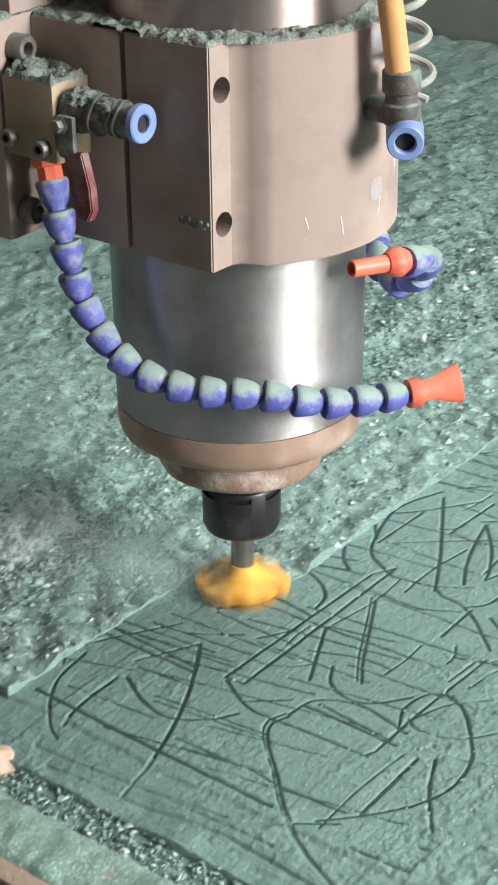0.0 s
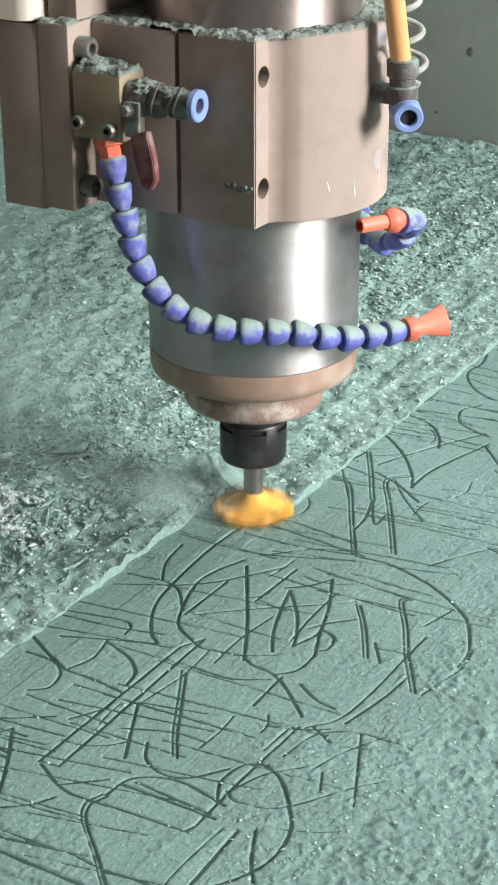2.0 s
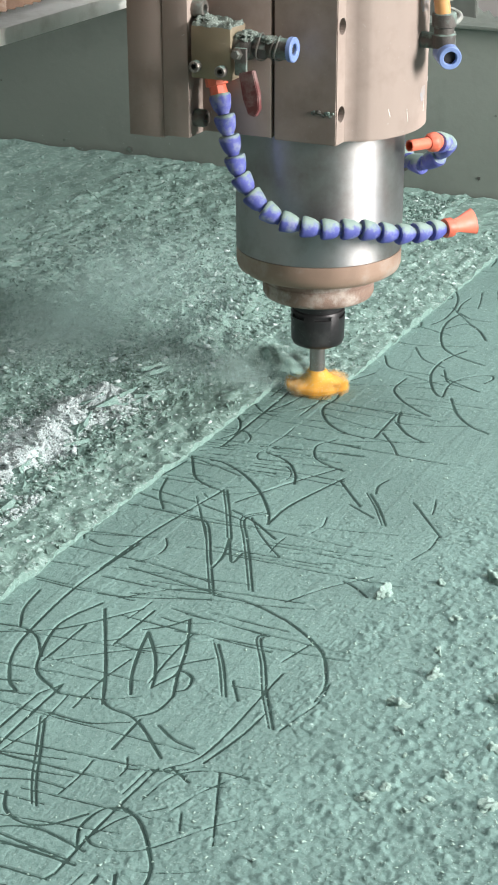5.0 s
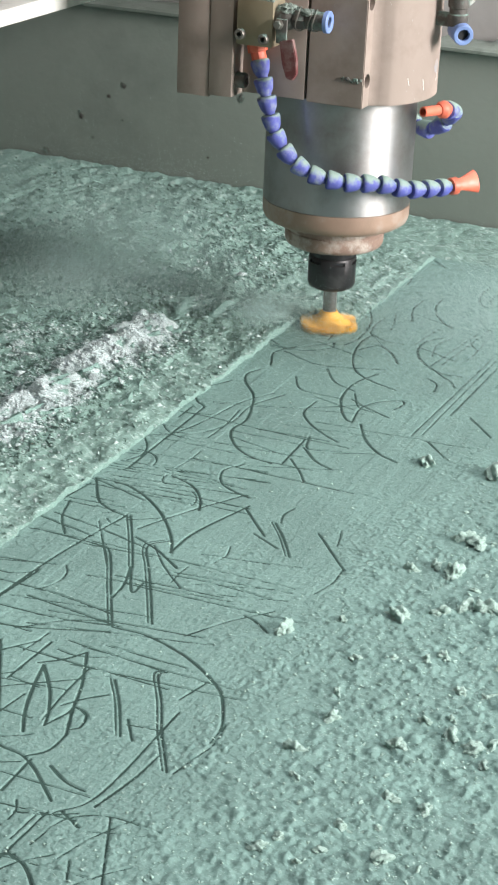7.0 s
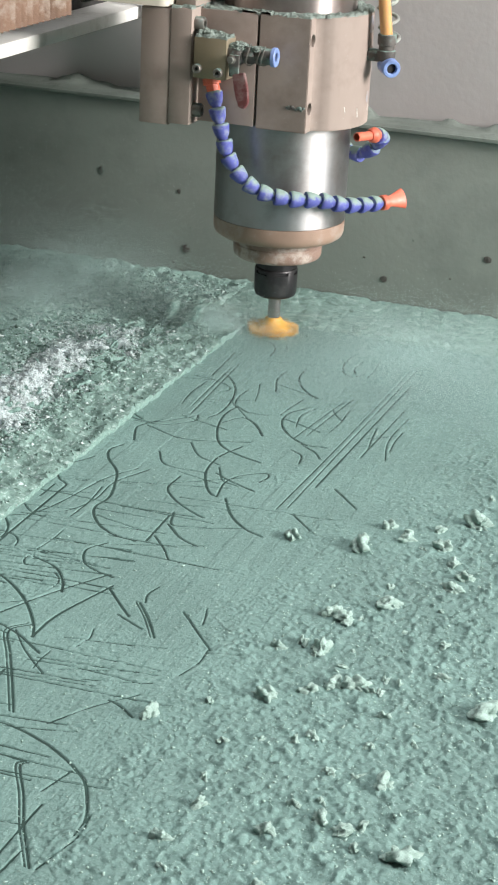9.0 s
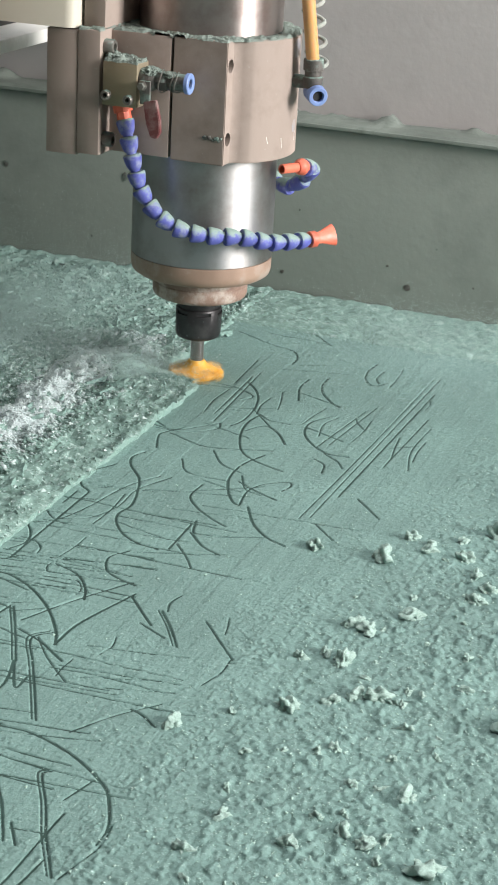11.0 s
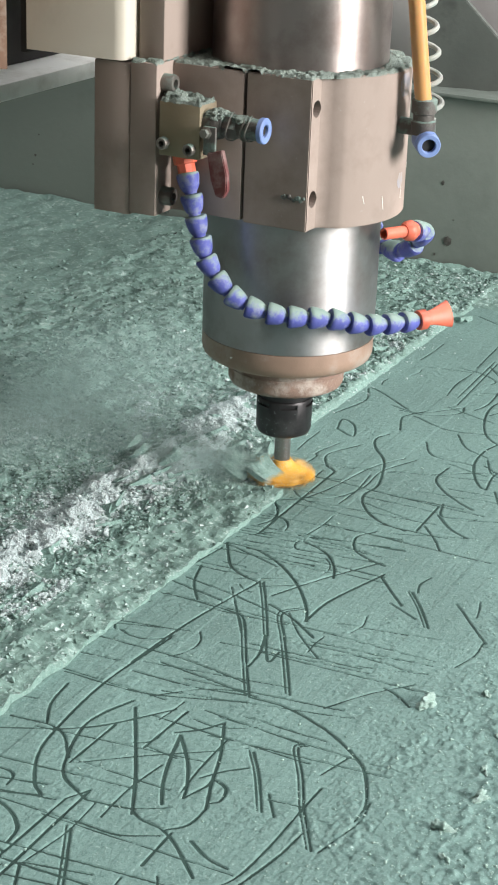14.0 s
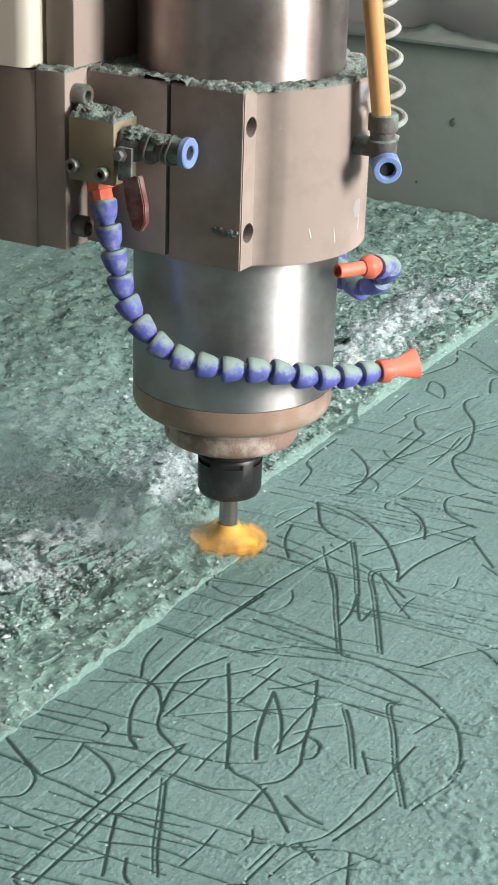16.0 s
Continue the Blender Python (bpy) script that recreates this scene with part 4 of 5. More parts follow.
# ---- the near rim ----
def near_rim():
    ob = thing("table_rim", "brown rim of the machine bed under green powder", "table rim")
    part("rim_board", box(-0.245, -0.203, -0.93, 1.65, -0.06, -0.003, 0.004), RIM_SIDE, ob, "brown worn rim edge")
    xs, ys = np.arange(-0.2385, -0.1985, 0.002), np.arange(-0.4, 0.35, 0.002)
    gx, gy = np.meshgrid(xs, ys, indexing="ij")
    side = smooth(-0.2385, -0.232, gx) * smooth(-0.1985, -0.206, gx)
    h = -0.006 + side * (0.004 + 0.006 * (fbm(gx, gy, 0.012, 4) - 0.35))
    d = new("rim_powder", grid_mesh("rim_powder", xs, ys, h, POWDER))
    d.parent = ob
    tagged(d, "bed of green powder", kind="stuff")
    rng = random.Random(9)
    bm = bmesh.new()
    bmesh.ops.create_icosphere(bm, subdivisions=3, radius=0.012)
    for v in bm.verts:
        v.co *= 1 + 0.5 * noise.noise(v.co * 90)
        v.co.z *= 0.7
    bm.transform(Matrix.Translation((-0.182, 0.004, -0.008)))
    solid("tan_lump", bm, TAN_STONE, "tan broken lump of stone beside the rim", "stone lump")
    solid("gutter", box(-0.205, -0.142, -0.93, 1.65, -0.061, -0.0085), STONE_RAW, "wet dark gutter along the slab's end", "gutter", kind="structure")


near_rim()


# ---- the gantry beam ----
def gantry():
    ob = thing("gantry_beam", "white painted gantry beam with a near-black box above", "gantry beam", at=(0, 0, 0))
    part("lower_flange", box(-1.2, 1.9, 0.222, 0.36, 0.263, 0.276, 0.0015), WHITE_BAR, ob, "white lower flange")
    # Solid near-black box: the shade behind the carriage, put into colour.
    part("recess_shade", box(-1.2, 1.9, 0.262, 0.38, 0.2765, 0.62), GAP_SHADE, ob, "near-black box for the shade behind the carriage")
    for x in (-1.15, 1.82):
        part("gantry_leg", box(x - 0.06, x + 0.06, 0.24, 0.38, -0.84, 0.262, 0.004), WHITE_BAR, ob, "white gantry leg")
    part("guide_rail", box(-1.2, 1.9, 0.246, 0.2615, 0.330, 0.352, 0.002), BOLT, ob, "steel guide rail")
    return ob


BEAM = gantry()


# ---- the spindle head ----
CL0, CL1 = 0.2138, 0.3150
R_BODY, R_BULGE = 0.0627, 0.0775


def spindle_head():
    head = thing("spindle_head", "brown clamp holding a steel milling spindle with coolant hoses", "milling spindle")
    # turned steel body below the clamp
    part("spindle_body", lathe([(0, 0.1185), (R_BODY - 0.0005, 0.1185), (R_BODY, 0.1190), (R_BODY, CL0 + 0.01), (0, CL0 + 0.01)], 96), STEEL, head, "bright brushed steel spindle body")
    part("body_band", lathe([(0, 0.0983), (0.046, 0.0983), (0.0480, 0.0987), (0.0575, 0.1006), (0.0612, 0.1032), (0.0624, 0.1068), (0.0626, 0.1100), (0.0626, 0.1183), (0, 0.1183)], 96), BROWN_BAND, head, "brown band round the lower end")
    part("end_ring", lathe([(0, 0.0785), (0.0385, 0.0785), (0.0412, 0.0800), (0.0424, 0.0825), (0.0428, 0.0915), (0.0421, 0.0920), (0.0421, 0.0928), (0.0433, 0.0933), (0.0440, 0.0981), (0, 0.0981)], 96), CRUSTED, head, "crusted brown end ring")
    nut = part("collet_nut", lathe([(0, 0.0385), (0.0160, 0.0385), (0.0192, 0.0402), (0.0206, 0.0436), (0.0208, 0.0660), (0.0200, 0.0674), (0.0190, 0.0676), (0.0190, 0.0784), (0, 0.0784)], 64), NUT_BLACK, head, "black collet nut")
    slots = bmesh.new()
    for k in range(6):
        a = radians(60 * k + 214)
        own = box(0.0186, 0.024, -0.0065, 0.0065, 0.0625, 0.0655)
        own.transform(Matrix.Rotation(a, 4, "Z"))
        merge(slots, own)
    bore(nut, slots)
    part("upper_body", lathe([(0, CL1 - 0.01), (0.061, CL1 - 0.01), (0.061, 0.62), (0, 0.62)], 96), STEEL_UPPER, head, "stained steel upper spindle body")
    # clamp: front half with a round bulge between two ears
    a0, n = math.atan2(-0.0575, -0.0520), 30
    a1 = math.atan2(-0.0575, 0.0520)
    arc = [(R_BULGE * math.cos(a0 + (a1 - a0) * k / n), R_BULGE * math.sin(a0 + (a1 - a0) * k / n)) for k in range(n + 1)]
    front = [(-0.0735, 0.0034), (-0.0735, -0.044), (-0.0600, -0.0442), (-0.0570, -0.0462), (-0.0545, -0.0510)] + arc + [(0.0545, -0.0510), (0.0570, -0.0462), (0.0600, -0.0442), (0.0735, -0.044), (0.0735, 0.0034)]
    half = part("clamp_front", prism(front, CL0, CL1, 0.0007), CLAMP_METAL, head, "brown metal clamp half with a round bulge", angle=30)
    holes = bmesh.new()
    for x in (-0.0653, 0.0653):
        for z in (0.2949, 0.2347):
            rod((x, -0.052, z), (x, -0.030, z), 0.0057, 20, holes)
    bore(half, holes)
    # Screws wholly near-black, which gives the holes their shade.
    for z in (0.2949, 0.2347):
        part("clamp_screw", lathe([(0.0, 0.001), (0.0016, 0.001), (0.0016, 0.004), (0.0034, 0.004), (0.0034, 0), (0, 0)], 12, None, along((-0.0653, -0.0302, z), (-0.0653, -0.05, z))), BORE_SHADE, half)
    part("clamp_rear", box(-0.0735, 0.0735, 0.0056, 0.0592, CL0 + 0.001, CL1, 0.0007), CLAMP_METAL, head, "brown metal rear clamp half", angle=30)
    # Near-black fill gives the split between the halves its shade.
    part("gap_core", box(-0.066, 0.066, 0.0032, 0.0058, CL0 + 0.004, CL1 - 0.004), GAP_SHADE, head, "near-black fill for the shade between the clamp halves")
    part("mounting_plate", box(-0.0950, 0.0950, 0.0594, 0.0796, CL0, 0.3165, 0.0010), CLAMP_METAL, head, "brown mounting plate", angle=30)
    part("carriage_plate", box(-0.0944, 0.0944, 0.0800, 0.1080, CL0 - 0.002, 0.3150, 0.0010), CLAMP_METAL, head, "brown carriage plate", angle=30)
    part("upper_plate", box(-0.0850, 0.0850, 0.0600, 0.0790, 0.3170, 0.62, 0.001), CLAMP_METAL, head, "brown upper carriage plate")
    # Near-black slab in place of the shade behind the upper plate.
    back = part("cavity_shade", box(-0.060, 0.060, 0.0795, 0.082, 0.3172, 0.62), GAP_SHADE, head)
    cream = part("carriage_cover", prism([(-0.0990, 0.1590), (-0.0990, 0.0905), (-0.0975, 0.0855), (-0.0940, 0.0825), (-0.0880, 0.0815), (0.10, 0.0815), (0.10, 0.1590)], 0.3165, 0.62, 0.0), CREAM, head, "cream painted carriage cover")
    # Near-black panel for the shade between the cover and the bellows.
    part("bellows_gap_shade", box(-0.0900, 0.05, 0.1650, 0.1700, 0.312, 0.62, 0.001), GAP_SHADE, head)
    for k in range(18):
        x0 = -0.098 - 0.011 * k
        own = prism([(x0, 0.180), (x0 - 0.0055, 0.172), (x0 - 0.011, 0.180), (x0 - 0.011, 0.215), (x0, 0.215)], 0.302, 0.62)
        part("bellows_pleat", own, BELLOWS, head, "brown bellows pleat")
    for k, (deg, z, h, lean) in enumerate(((-104, 0.2275, 0.0090, 0.18), (-84, 0.2300, 0.0085, -0.12), (-118, 0.2320, 0.0060, 0.3), (-70, 0.2450, 0.0040, 0.1), (-62, 0.2950, 0.0110, -0.05))):
        a = radians(deg)
        own = box(-0.00022, 0.00022, 0.0, 0.0003, -h / 2, h / 2)
        own.transform(Matrix.Translation(((R_BULGE - 0.0001) * math.cos(a), (R_BULGE - 0.0001) * math.sin(a), z)) @ Matrix.Rotation(a - math.pi / 2, 4, "Z") @ Matrix.Rotation(lean, 4, "Y"))
        part("scratch", own, WHITE_BAR, half, "pale scratch in the brown finish")
    for mid, half_w, z0, z1 in ((-87, 7, 0.297, 0.3125), (-86, 4, 0.2335, 0.2440)):
        n, own = 10, bmesh.new()
        rows = []
        for z in np.linspace(z0, z1, 7):
            wob = 1.5 * noise.noise(Vector((z * 400, mid, 0)))
            angles = [radians(mid + wob + half_w * (0.6 + 0.4 * math.sin((z - z0) / (z1 - z0) * math.pi)) * (2 * j / n - 1)) for j in range(n + 1)]
            rows.append([[own.verts.new((r * math.cos(a), r * math.sin(a), z)) for a in angles] for r in (R_BULGE - 0.0004, R_BULGE + 0.00012)])
        for low, top in zip(rows, rows[1:]):
            for j in range(n):
                own.faces.new((low[1][j], low[1][j + 1], top[1][j + 1], top[1][j]))
        part("worn_patch", own, WORN, half, "bluish patch where the brown finish has worn")
    def caked(name, at, size, seed, parent, label):
        own = bmesh.new()
        bmesh.ops.create_icosphere(own, subdivisions=4, radius=1)
        for v in own.verts:
            d = v.co.copy()
            k = 0.9 + 0.35 * noise.noise(d * 2.2 + Vector((seed, 0, 0))) + 0.22 * noise.noise(d * 6 + Vector((0, seed, 0))) + 0.1 * noise.noise(d * 14)
            v.co = Vector(at) + Vector((d.x * size[0], d.y * size[1], d.z * size[2])) * k
        part(name, own, DUST, parent, label, 60)
    for k in range(9):
        rng = random.Random(k)
        own = bmesh.new()
        bmesh.ops.create_icosphere(own, subdivisions=2, radius=rng.uniform(0.0009, 0.0019))
        for v in own.verts:
            v.co *= 1 + 0.5 * noise.noise(v.co * 900 + Vector((k, 0, 0)))
            v.co.x *= 0.5
        own.transform(Matrix.Translation((-0.0738, -0.0270 - 0.0018 * k, 0.2352 + rng.uniform(-0.0012, 0.0012))))
        part("dried_residue", own, GRIMY, half, "dried grey residue by the screw hole")
    # socket screws in the edge of the mounting plate
    def cap_screw(p, axis, r, h, parent=head):
        q = Vector(p) + Vector(axis) * h
        s = part("cap_screw", lathe([(0, h * 0.35), (r * 0.42, h * 0.35), (r * 0.48, h), (r * 0.85, h), (r, h * 0.82), (r, 0), (0, 0)], 20, None, along(p, q)), BOLT, parent, "dusty socket screw")
        c = Vector(p) + Vector(axis) * (h * 0.36)
        # Near-black disc on the socket's floor, painted in for its shade.
        part("screw_socket_shade", lathe([(0, 0), (r * 0.40, 0), (0, 0.0003)], 6, None, along(c, c + Vector(axis))), BORE_SHADE, s)
    cap_screw((-0.0842, 0.0594, 0.3030), (0, -1, 0), 0.0063, 0.0085)
    cap_screw((-0.0842, 0.0594, 0.2265), (0, -1, 0), 0.0063, 0.0085)
    # valve block
    block = part("valve_block", box(-0.0975, -0.0738, 0.0250, 0.0556, 0.2575, 0.2935, 0.0009), BRASS, head, "dull brass-coloured valve block")
    cap_screw((-0.0975, 0.0515, 0.2660), (-1, 0, 0), 0.0042, 0.0045, block)
    cap_screw((-0.0975, 0.0315, 0.2640), (-1, 0, 0), 0.0042, 0.0045, block)
    v = (-0.0862, 0.2805)
    valve = part("ball_valve", lathe([(0, 0), (0.0088, 0), (0.0096, 0.003), (0.0098, 0.009), (0.0086, 0.012), (0.0070, 0.0135), (0.0070, 0.016), (0, 0.016)], 24, None, along((v[0], 0.0252, v[1]), (v[0], 0, v[1]))), GRIMY, head, "grimy ball valve caked in green dust")
    part("hex_coupling", lathe([(0, 0), (0.0076, 0), (0.0084, 0.001), (0.0084, 0.0085), (0.0076, 0.0095), (0, 0.0095)], 6, None, along((v[0], 0.0105, v[1]), (v[0], -0.1, v[1]))), GRIMY, valve)
    part("push_fitting", lathe([(0, 0), (0.0066, 0), (0.0072, 0.001), (0.0072, 0.0150), (0.0066, 0.0160), (0, 0.0160)], 24, None, along((v[0], 0.0012, v[1]), (v[0], -0.1, v[1]))), GRIMY, valve)
    part("release_ring", pipe((v[0], -0.0146, v[1]), (v[0], -0.0182, v[1]), 0.0086, 0.0040, 28), BLUE_RING, valve, "blue release ring of the push-in fitting")
    # Near-black plug stands for the shade inside the ring.
    part("ring_bore_shade", rod((v[0], -0.0150, v[1]), (v[0], -0.0158, v[1]), 0.0041, 16), BORE_SHADE, valve)
    caked("caked_dust", (v[0] - 0.001, 0.0165, v[1] + 0.0060), (0.0085, 0.0090, 0.0052), 3, valve, "green-grey dust caked on the valve")
    caked("caked_dust", (v[0] - 0.001, -0.0010, v[1] + 0.0050), (0.0068, 0.0095, 0.0034), 5, valve, "green-grey dust caked on the fitting")
    caked("caked_dust", (-0.0850, 0.0500, 0.2950), (0.0090, 0.0075, 0.0052), 8, block, "heap of green-grey dust against the screw")
    caked("caked_dust", (-0.0945, 0.0190, 0.2700), (0.0030, 0.0042, 0.0060), 11, valve, "dust caked on the lever")
    for y, r in ((0.0065, 0.0092), (-0.0035, 0.0080), (-0.0070, 0.0082)):
        ring = [(v[0] + r * math.cos(a), y + 0.0012 * math.sin(2 * a), v[1] + r * math.sin(a)) for a in (2 * math.pi * k / 24 for k in range(24))]
        part("wire_wrap", tube(ring, 0.0006, 6), BOLT, valve, "dusty wire wrapped round the fitting")
    lever = part("lever_hub", lathe([(0, 0), (0.0040, 0), (0.0046, 0.001), (0.0046, 0.0045), (0.0030, 0.0055), (0.0030, 0.0085), (0, 0.0085)], 6, None, along((-0.0945, 0.0195, 0.2768), (-0.2, 0.0195, 0.2768))), BOLT, valve, "steel lever nut")
    handle = box(-0.0990, -0.0962, 0.0125, 0.0215, 0.2620, 0.2810, 0.001)
    part("lever_plate", handle, GRIMY, head, "dusty steel lever plate")
    grip = prism([(0.0, 0.0), (0.0088, 0.0006), (0.0100, -0.0120), (0.0092, -0.0200), (0.0062, -0.0240), (0.0022, -0.0225), (0.0004, -0.0140)], -0.0020, 0.0020, 0.0005)
    grip.transform(Matrix.Translation((-0.0976, 0.0180, 0.2640)) @ Matrix.Rotation(radians(-9), 4, "X") @ Matrix.Scale(1.28, 4) @ Matrix(((0, 0, 1, 0), (-1, 0, 0, 0), (0, 1, 0, 0), (0, 0, 0, 1))))
    part("lever_grip", grip, RED, head, "dark red lever grip")
    # coolant hose wrapped round the front of the body
    def segment(p, q, r, parent, mat=BLUE):
        n = (Vector(q) - Vector(p)).length
        prof = [(0, 0), (r * 0.54, 0), (r * 0.56, n * 0.10), (r * 0.70, n * 0.18), (r * 0.86, n * 0.36), (r * 0.96, n * 0.60), (r * 1.02, n * 0.80), (r * 1.02, n * 0.90), (r * 0.92, n * 0.98), (r * 0.50, n * 1.0), (0, n * 1.0)]
        part("hose_segment", lathe(prof, 20, None, along(p, q)), mat, parent)
    def hose(points, count, r, label, flare_up):
        dense = curve_through(points, 0.0008)
        s = np.concatenate([[0], np.cumsum(np.linalg.norm(np.diff(dense, axis=0), axis=1))])
        at = [Vector([float(np.interp(d, s, dense[:, k])) for k in range(3)]) for d in np.linspace(0, s[-1], count + 1)]
        d = (at[1] - at[0]).normalized()
        collar = part("coolant_hose", lathe([(0, -0.0120), (r * 1.05, -0.0120), (r * 1.05, -0.006), (r * 0.8, -0.0055), (r * 0.8, 0.001), (0, 0.001)], 8, None, along(at[0], at[0] + d)), ORANGE, head, label)
        for p, q in zip(at, at[1:]):
            segment(q, p, r, collar) if flare_up else segment(p, q, r, collar)
        return collar, at
    pts = [(-0.0863, 0.0397, 0.2455), (-0.0880, 0.0350, 0.2300), (-0.0883, 0.0292, 0.2091), (-0.0865, 0.0208, 0.1832), (-0.0840, -0.0015, 0.1613), (-0.0734, -0.0292, 0.1531), (-0.0550, -0.0553, 0.1511), (-0.0339, -0.0758, 0.1444), (-0.0078, -0.0927, 0.1424), (0.0040, -0.0985, 0.1415)]
    collar, at = hose(pts, 16, 0.0076, "blue segmented coolant hose with orange nozzle", True)
    tip = lathe([(0, 0), (0.0068, 0), (0.0072, 0.001), (0.0072, 0.006), (0.0050, 0.0075), (0.0050, 0.009), (0, 0.009)], 20, None, along(at[-1], at[-1] + Vector((0.6, -0.4, 0))))
    part("nozzle_collar", tip, ORANGE, collar, "orange nozzle collar")
    d = Vector((0.83, -0.55, 0.06)).normalized()
    base = at[-1] + d * 0.007
    fan = lathe([(0, 0), (0.0048, 0), (0.0055, 0.006), (0.0098, 0.0195), (0.0090, 0.0200), (0.0046, 0.008), (0, 0.008)], 24, None, along(base, base + d) @ Matrix.Rotation(radians(65), 4, "Z"), 0.5)
    part("nozzle", fan, ORANGE, collar, "orange flared fan nozzle")
    # second hose, from behind, its nozzle turned back at the body
    pts2 = [(0.0850, -0.0200, 0.1900), (0.0580, -0.0500, 0.1720), (0.0500, -0.0720, 0.1800), (0.0360, -0.0870, 0.1980), (0.0180, -0.0855, 0.2010)]
    collar2, at2 = hose(pts2, 6, 0.0078, "second blue segmented hose behind the spindle", False)
    d = Vector((-0.90, 0.42, 0.04)).normalized()
    p = at2[-1] + Vector((-0.003, 0.001, 0.001))
    part("nozzle_ball", lathe([(0, -0.005), (0.005, -0.0045), (0.0074, 0), (0.0070, 0.004), (0.0050, 0.007), (0, 0.007)], 20, None, along(p, p + d)), ORANGE, collar2, "orange nozzle collar")
    part("nozzle", pipe(p + d * 0.005, p + d * 0.026, 0.0042, 0.0030, 18), ORANGE, collar2, "orange nozzle pointing at the spindle")
    # air fitting on the bulge with the amber tube and its spring guard
    f = Vector((-0.0010, -0.0960, 0.2700))
    elbow = part("elbow_fitting", lathe([(0, 0), (0.0078, 0), (0.0086, 0.001), (0.0086, 0.009), (0.0072, 0.010), (0.0072, 0.014), (0.0086, 0.0148), (0.0086, 0.0235), (0.0074, 0.0245), (0, 0.0245)], 24, None, along(f + Vector((0, 0.002, 0.004)), f + Vector((-0.003, 0.002, 0.1)))), GRIMY, head, "grimy black elbow fitting")
    part("elbow_stem", rod(f + Vector((0, 0.004, 0.008)), (0, -0.070, 0.278), 0.0058, 16), GRIMY, elbow)
    look_out = Vector((-0.80, -0.55, -0.12)).normalized()
    part("elbow_socket", lathe([(0, -0.008), (0.0070, -0.008), (0.0084, -0.005), (0.0084, 0.008), (0, 0.008)], 24, None, along(f, f + look_out)), BLUE_RING, elbow, "dusty blue elbow socket")
    part("release_ring", pipe(f + look_out * 0.0075, f + look_out * 0.0125, 0.0082, 0.0046, 28), BLUE_RING, elbow, "blue release ring")
    # The same shade plug, in the elbow's ring.
    part("ring_bore_shade", rod(f + look_out * 0.0078, f + look_out * 0.0092, 0.0047, 16), BORE_SHADE, elbow)
    part("air_tube", tube([f + Vector((-0.003 - 0.0026 * k, 0.002 + 0.0042 * k, 0.026 + 0.0350 * k)) for k in range(9)], 0.0056, 16), AMBER, head, "amber translucent air tube")
    coil = [f + Vector((0.0110 + 0.0085 * math.cos(a) - 0.0002 * a, 0.001 + 0.0085 * math.sin(a) + 0.00032 * a, 0.010 + 0.0027 * a)) for a in (k * 0.35 for k in range(240))]
    part("spring_guard", tube(coil, 0.0018, 8), WIRE, head, "dusty grey coiled spring guard")
    # settled dust on the flat tops
    dust_patch("dust", lambda x, y: (np.hypot(x, y) > 0.0612) & (((y > -0.0435) & (np.abs(x) < 0.0728)) | (np.hypot(x, y) < 0.0768)) & (y < 0.058), -0.074, 0.078, -0.078, 0.060, CL1, 0.0020, 0.0007, DUST, head, "green-grey dust settled on the clamp")
    dust_patch("dust", lambda x, y: (x > -0.0945) & (y > 0.0600) & (y < 0.0792), -0.0950, 0.02, 0.0594, 0.0796, 0.3165, 0.0022, 0.0007, DUST, head, "green-grey dust settled on the plate")
    dust_patch("dust", lambda x, y: (x > -0.0970) & (x < -0.0742) & (y > 0.0256) & (y < 0.0550), -0.0975, -0.0738, 0.0250, 0.0556, 0.2935, 0.0040, 0.0008, DUST, block, "green-grey dust settled on the block")
    # cutter: shank and a toothed yellow wheel that spins
    part("cutter_shank", lathe([(0, 0.008), (0.0060, 0.008), (0.0060, 0.0384), (0, 0.0384)], 32), SHANK, head, "ground steel cutter shank")
    wheel = part("cutter", lathe([(0, 0.0008), (0.0165, 0.0008), (0.0200, 0.0018), (0.0204, 0.0048), (0.0188, 0.0072), (0.0130, 0.0098), (0.0092, 0.0128), (0.0080, 0.0150), (0.0070, 0.0165), (0, 0.0165)], 48), YELLOW, head, "yellow milling cutter, spinning")
    for k in range(12):
        out, w = 0.0258 - 0.0016 * (k % 2), 0.0015 + 0.0006 * (k % 3)
        own = prism([(0.0120, -w), (out - 0.002, -w), (out, -0.6 * w), (out, 0.6 * w), (0.0120, w)], 0.0005 + 0.0012 * (k % 2), 0.0098 - 0.0014 * (k % 3), 0.0005)
        own.transform(Matrix.Rotation(2 * math.pi * k / 12, 4, "Z"))
        part("cutter_segment", own, YELLOW if k % 3 else AMBER_RIM, wheel)
    return head, wheel


HEAD, CUTTER = spindle_head()


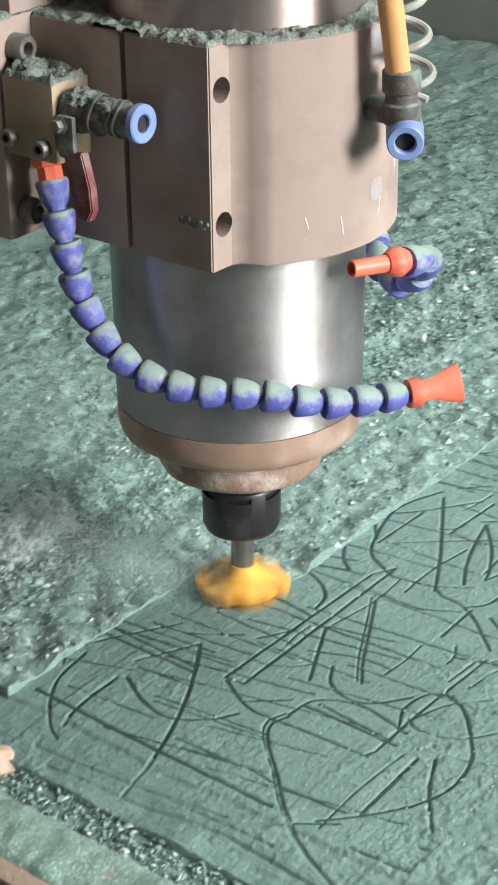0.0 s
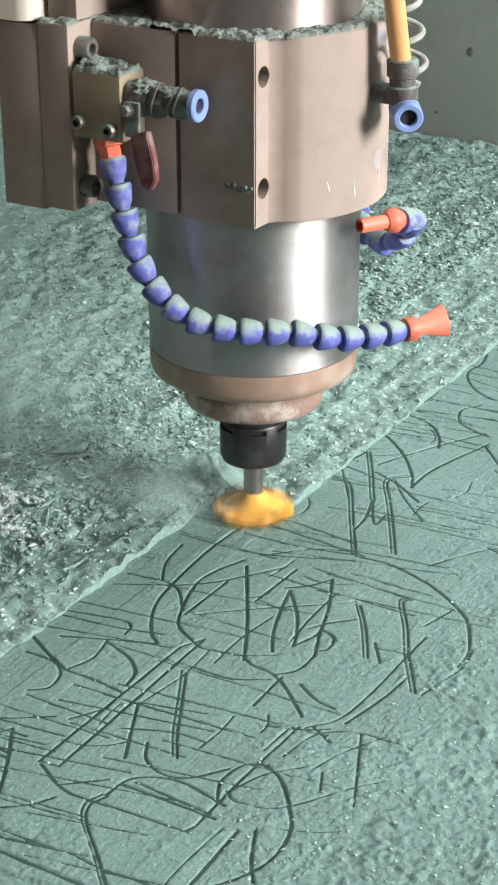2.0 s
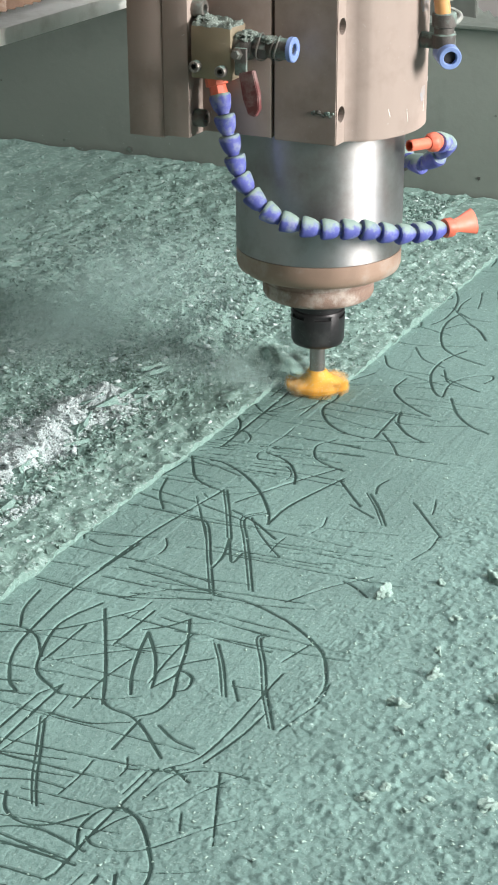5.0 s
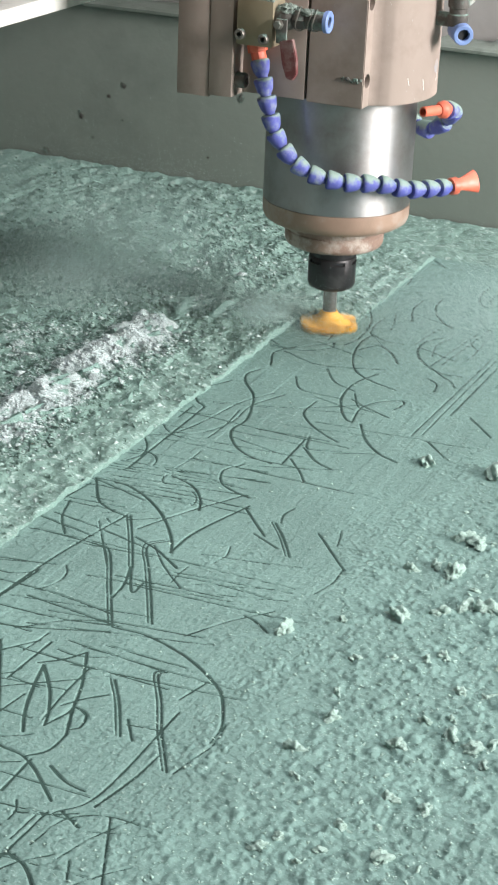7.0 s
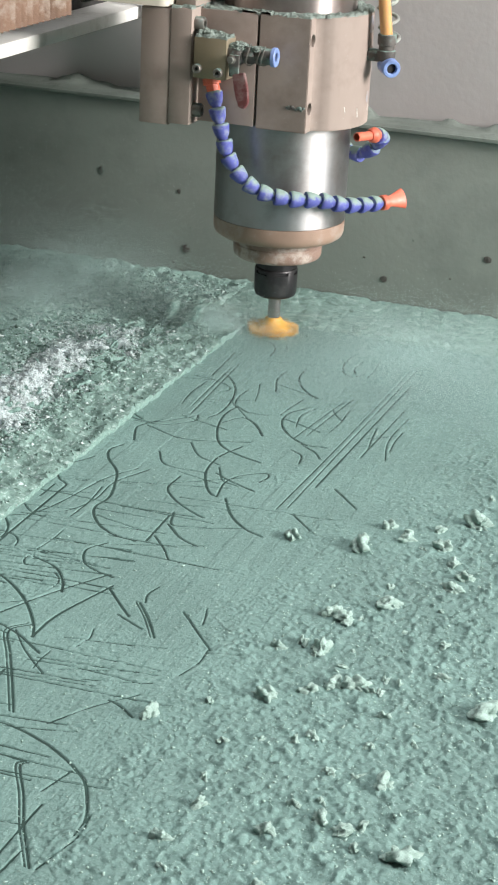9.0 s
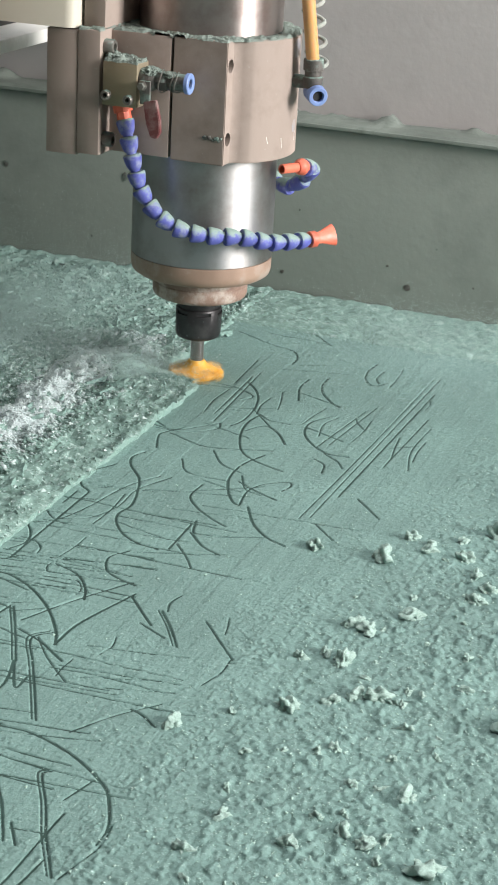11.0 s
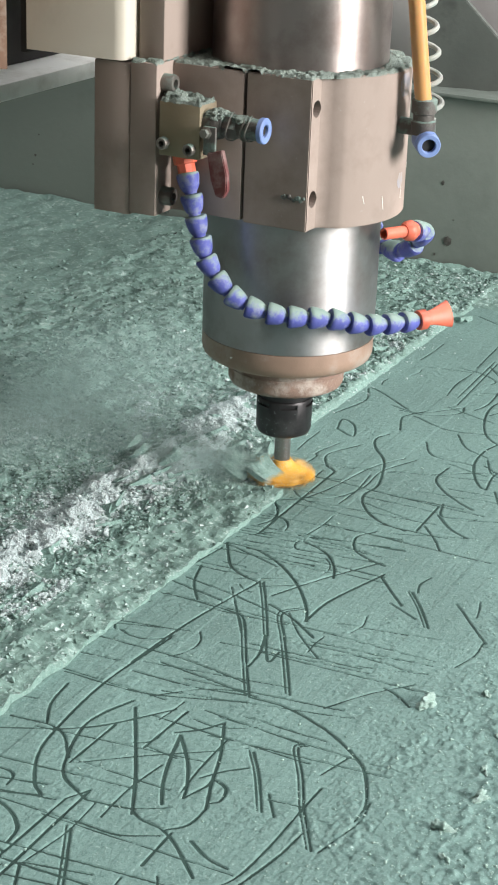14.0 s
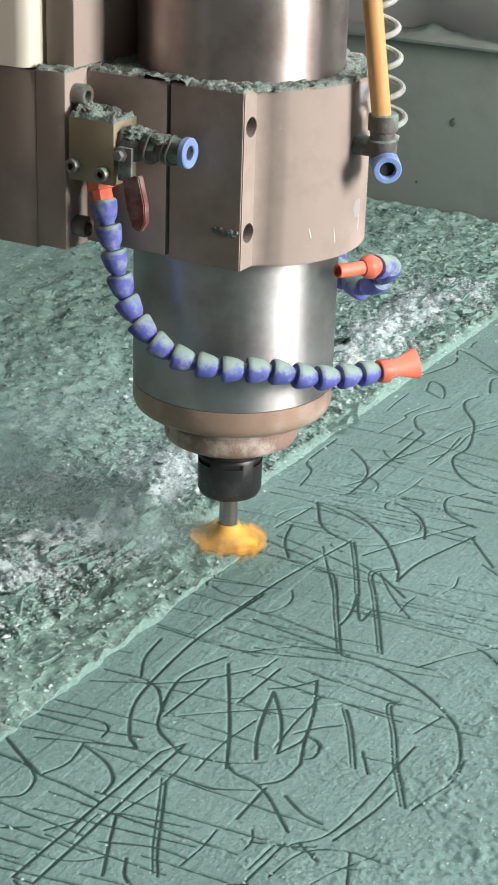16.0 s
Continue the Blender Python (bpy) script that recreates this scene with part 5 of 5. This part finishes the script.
# ---- the dust that the cutter throws up: fine motes in drifting clouds ----
def dust_cloud(seed, count, spread, puffs, size, label):
    """Motes gathered round several puffs; none lies below the cloud's foot."""
    rng = np.random.RandomState(seed)
    centre = rng.normal(0, 0.75, (puffs, 3)) * spread
    width = rng.uniform(0.35, 0.8, puffs)
    pick = rng.randint(0, puffs, count)
    at = centre[pick] + rng.normal(0, 1, (count, 3)) * width[pick][:, None] * spread
    at[:, 2] = np.abs(at[:, 2])
    tri = rng.normal(0, 1, (count, 3, 3))
    tri /= np.linalg.norm(tri, axis=2)[:, :, None]
    verts = (at[:, None] + tri * (size * rng.uniform(0.5, 1.2, count))[:, None, None]).reshape(-1, 3)
    me = bpy.data.meshes.new("dust_cloud")
    me.vertices.add(len(verts))
    me.vertices.foreach_set("co", verts.ravel())
    me.loops.add(len(verts))
    me.loops.foreach_set("vertex_index", np.arange(len(verts)))
    me.polygons.add(count)
    me.polygons.foreach_set("loop_start", np.arange(0, len(verts), 3))
    me.update()
    me.materials.append(MIST)
    return tagged(new("dust_cloud", me), label, "dust cloud", kind="stuff")


PLUME = dust_cloud(31, 90000, (0.036, 0.034, 0.020), 9, 0.00028, "pale plume of stone dust beside the cutter")
DRIFT = dust_cloud(32, 450000, (0.105, 0.070, 0.040), 16, 0.00029, "white cloud of stone dust drifting over the crust")
VEIL = dust_cloud(33, 480000, (0.140, 0.105, 0.024), 14, 0.00033, "thin veil of pale dust hanging over the milled face")


# ---- what moves ----
from mathutils import Quaternion


def motions():
    times = [k * 0.5 for k in range(33)] + [T_FAR, T_BACK, T_FAR - 0.1, T_BACK + 0.1, T_FAR + 0.1, T_BACK - 0.1]
    times.sort()
    walk(HEAD, [(t, pose(*spindle_at(t), 0)) for t in times])
    walk(BEAM, [(t, pose(0, spindle_at(t)[1], 0)) for t in times])
    walk(CUTTER, [(k / FPS, pose(0, 0, 0, 0, 0, -89 * k % 360)) for k in range(16 * FPS + 1)])
    clouds = [(0.5 * k, *spindle_at(0.5 * k), math.sin(1.9 * k), math.sin(1.3 * k + 1)) for k in range(33)]
    walk(PLUME, [(t, pose(x - 0.012 + 0.006 * a, y + 0.058 + 0.008 * b, 0.003, 0, 0, 18 * b)) for t, x, y, a, b in clouds])
    walk(DRIFT, [(t, pose(x + 0.015 + 0.02 * b, y + 0.175 - 0.03 * smooth(11.5, 13.5, t) * smooth(16.0, 14.5, t) + 0.02 * a, 0.002 - 0.02 * smooth(3.0, 0.0, t) - 0.016 * smooth(14.5, 16.0, t), 0, 0, 14 * a)) for t, x, y, a, b in clouds])
    veil = ((0.0, 0.55, -0.78, 0.004), (3.0, 0.62, -0.62, 0.004), (5.0, 0.74, -0.38, 0.004), (7.0, 0.82, -0.18, 0.004), (8.2, 0.88, -0.16, 0.002), (10.3, 0.98, -0.12, -0.018), (12.0, 1.02, -0.16, -0.022), (13.5, 1.02, -0.40, -0.024), (16.0, 0.98, -0.75, -0.026))
    walk(VEIL, [(t, pose(x, y, z, 0, 0, 4 * t)) for t, x, y, z in veil])
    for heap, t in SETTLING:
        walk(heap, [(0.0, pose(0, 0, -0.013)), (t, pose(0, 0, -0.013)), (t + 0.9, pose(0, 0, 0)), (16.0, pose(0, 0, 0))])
    for ob, t, (x, y), rest in BROKEN:
        end = rest.translation
        half_turn = Quaternion().slerp(rest.to_quaternion(), 0.5)
        mid = Matrix.Translation(((x + end.x) / 2, (y + end.y) / 2, 0.022)) @ half_turn.to_matrix().to_4x4()
        rows = [(0.0, pose(x, y, 0)), (t, pose(x, y, 0)), (t + 0.14, mid), (t + 0.34, rest)]
        rows.append((max(16.0, t + 0.5), rest))
        walk(ob, rows)


motions()
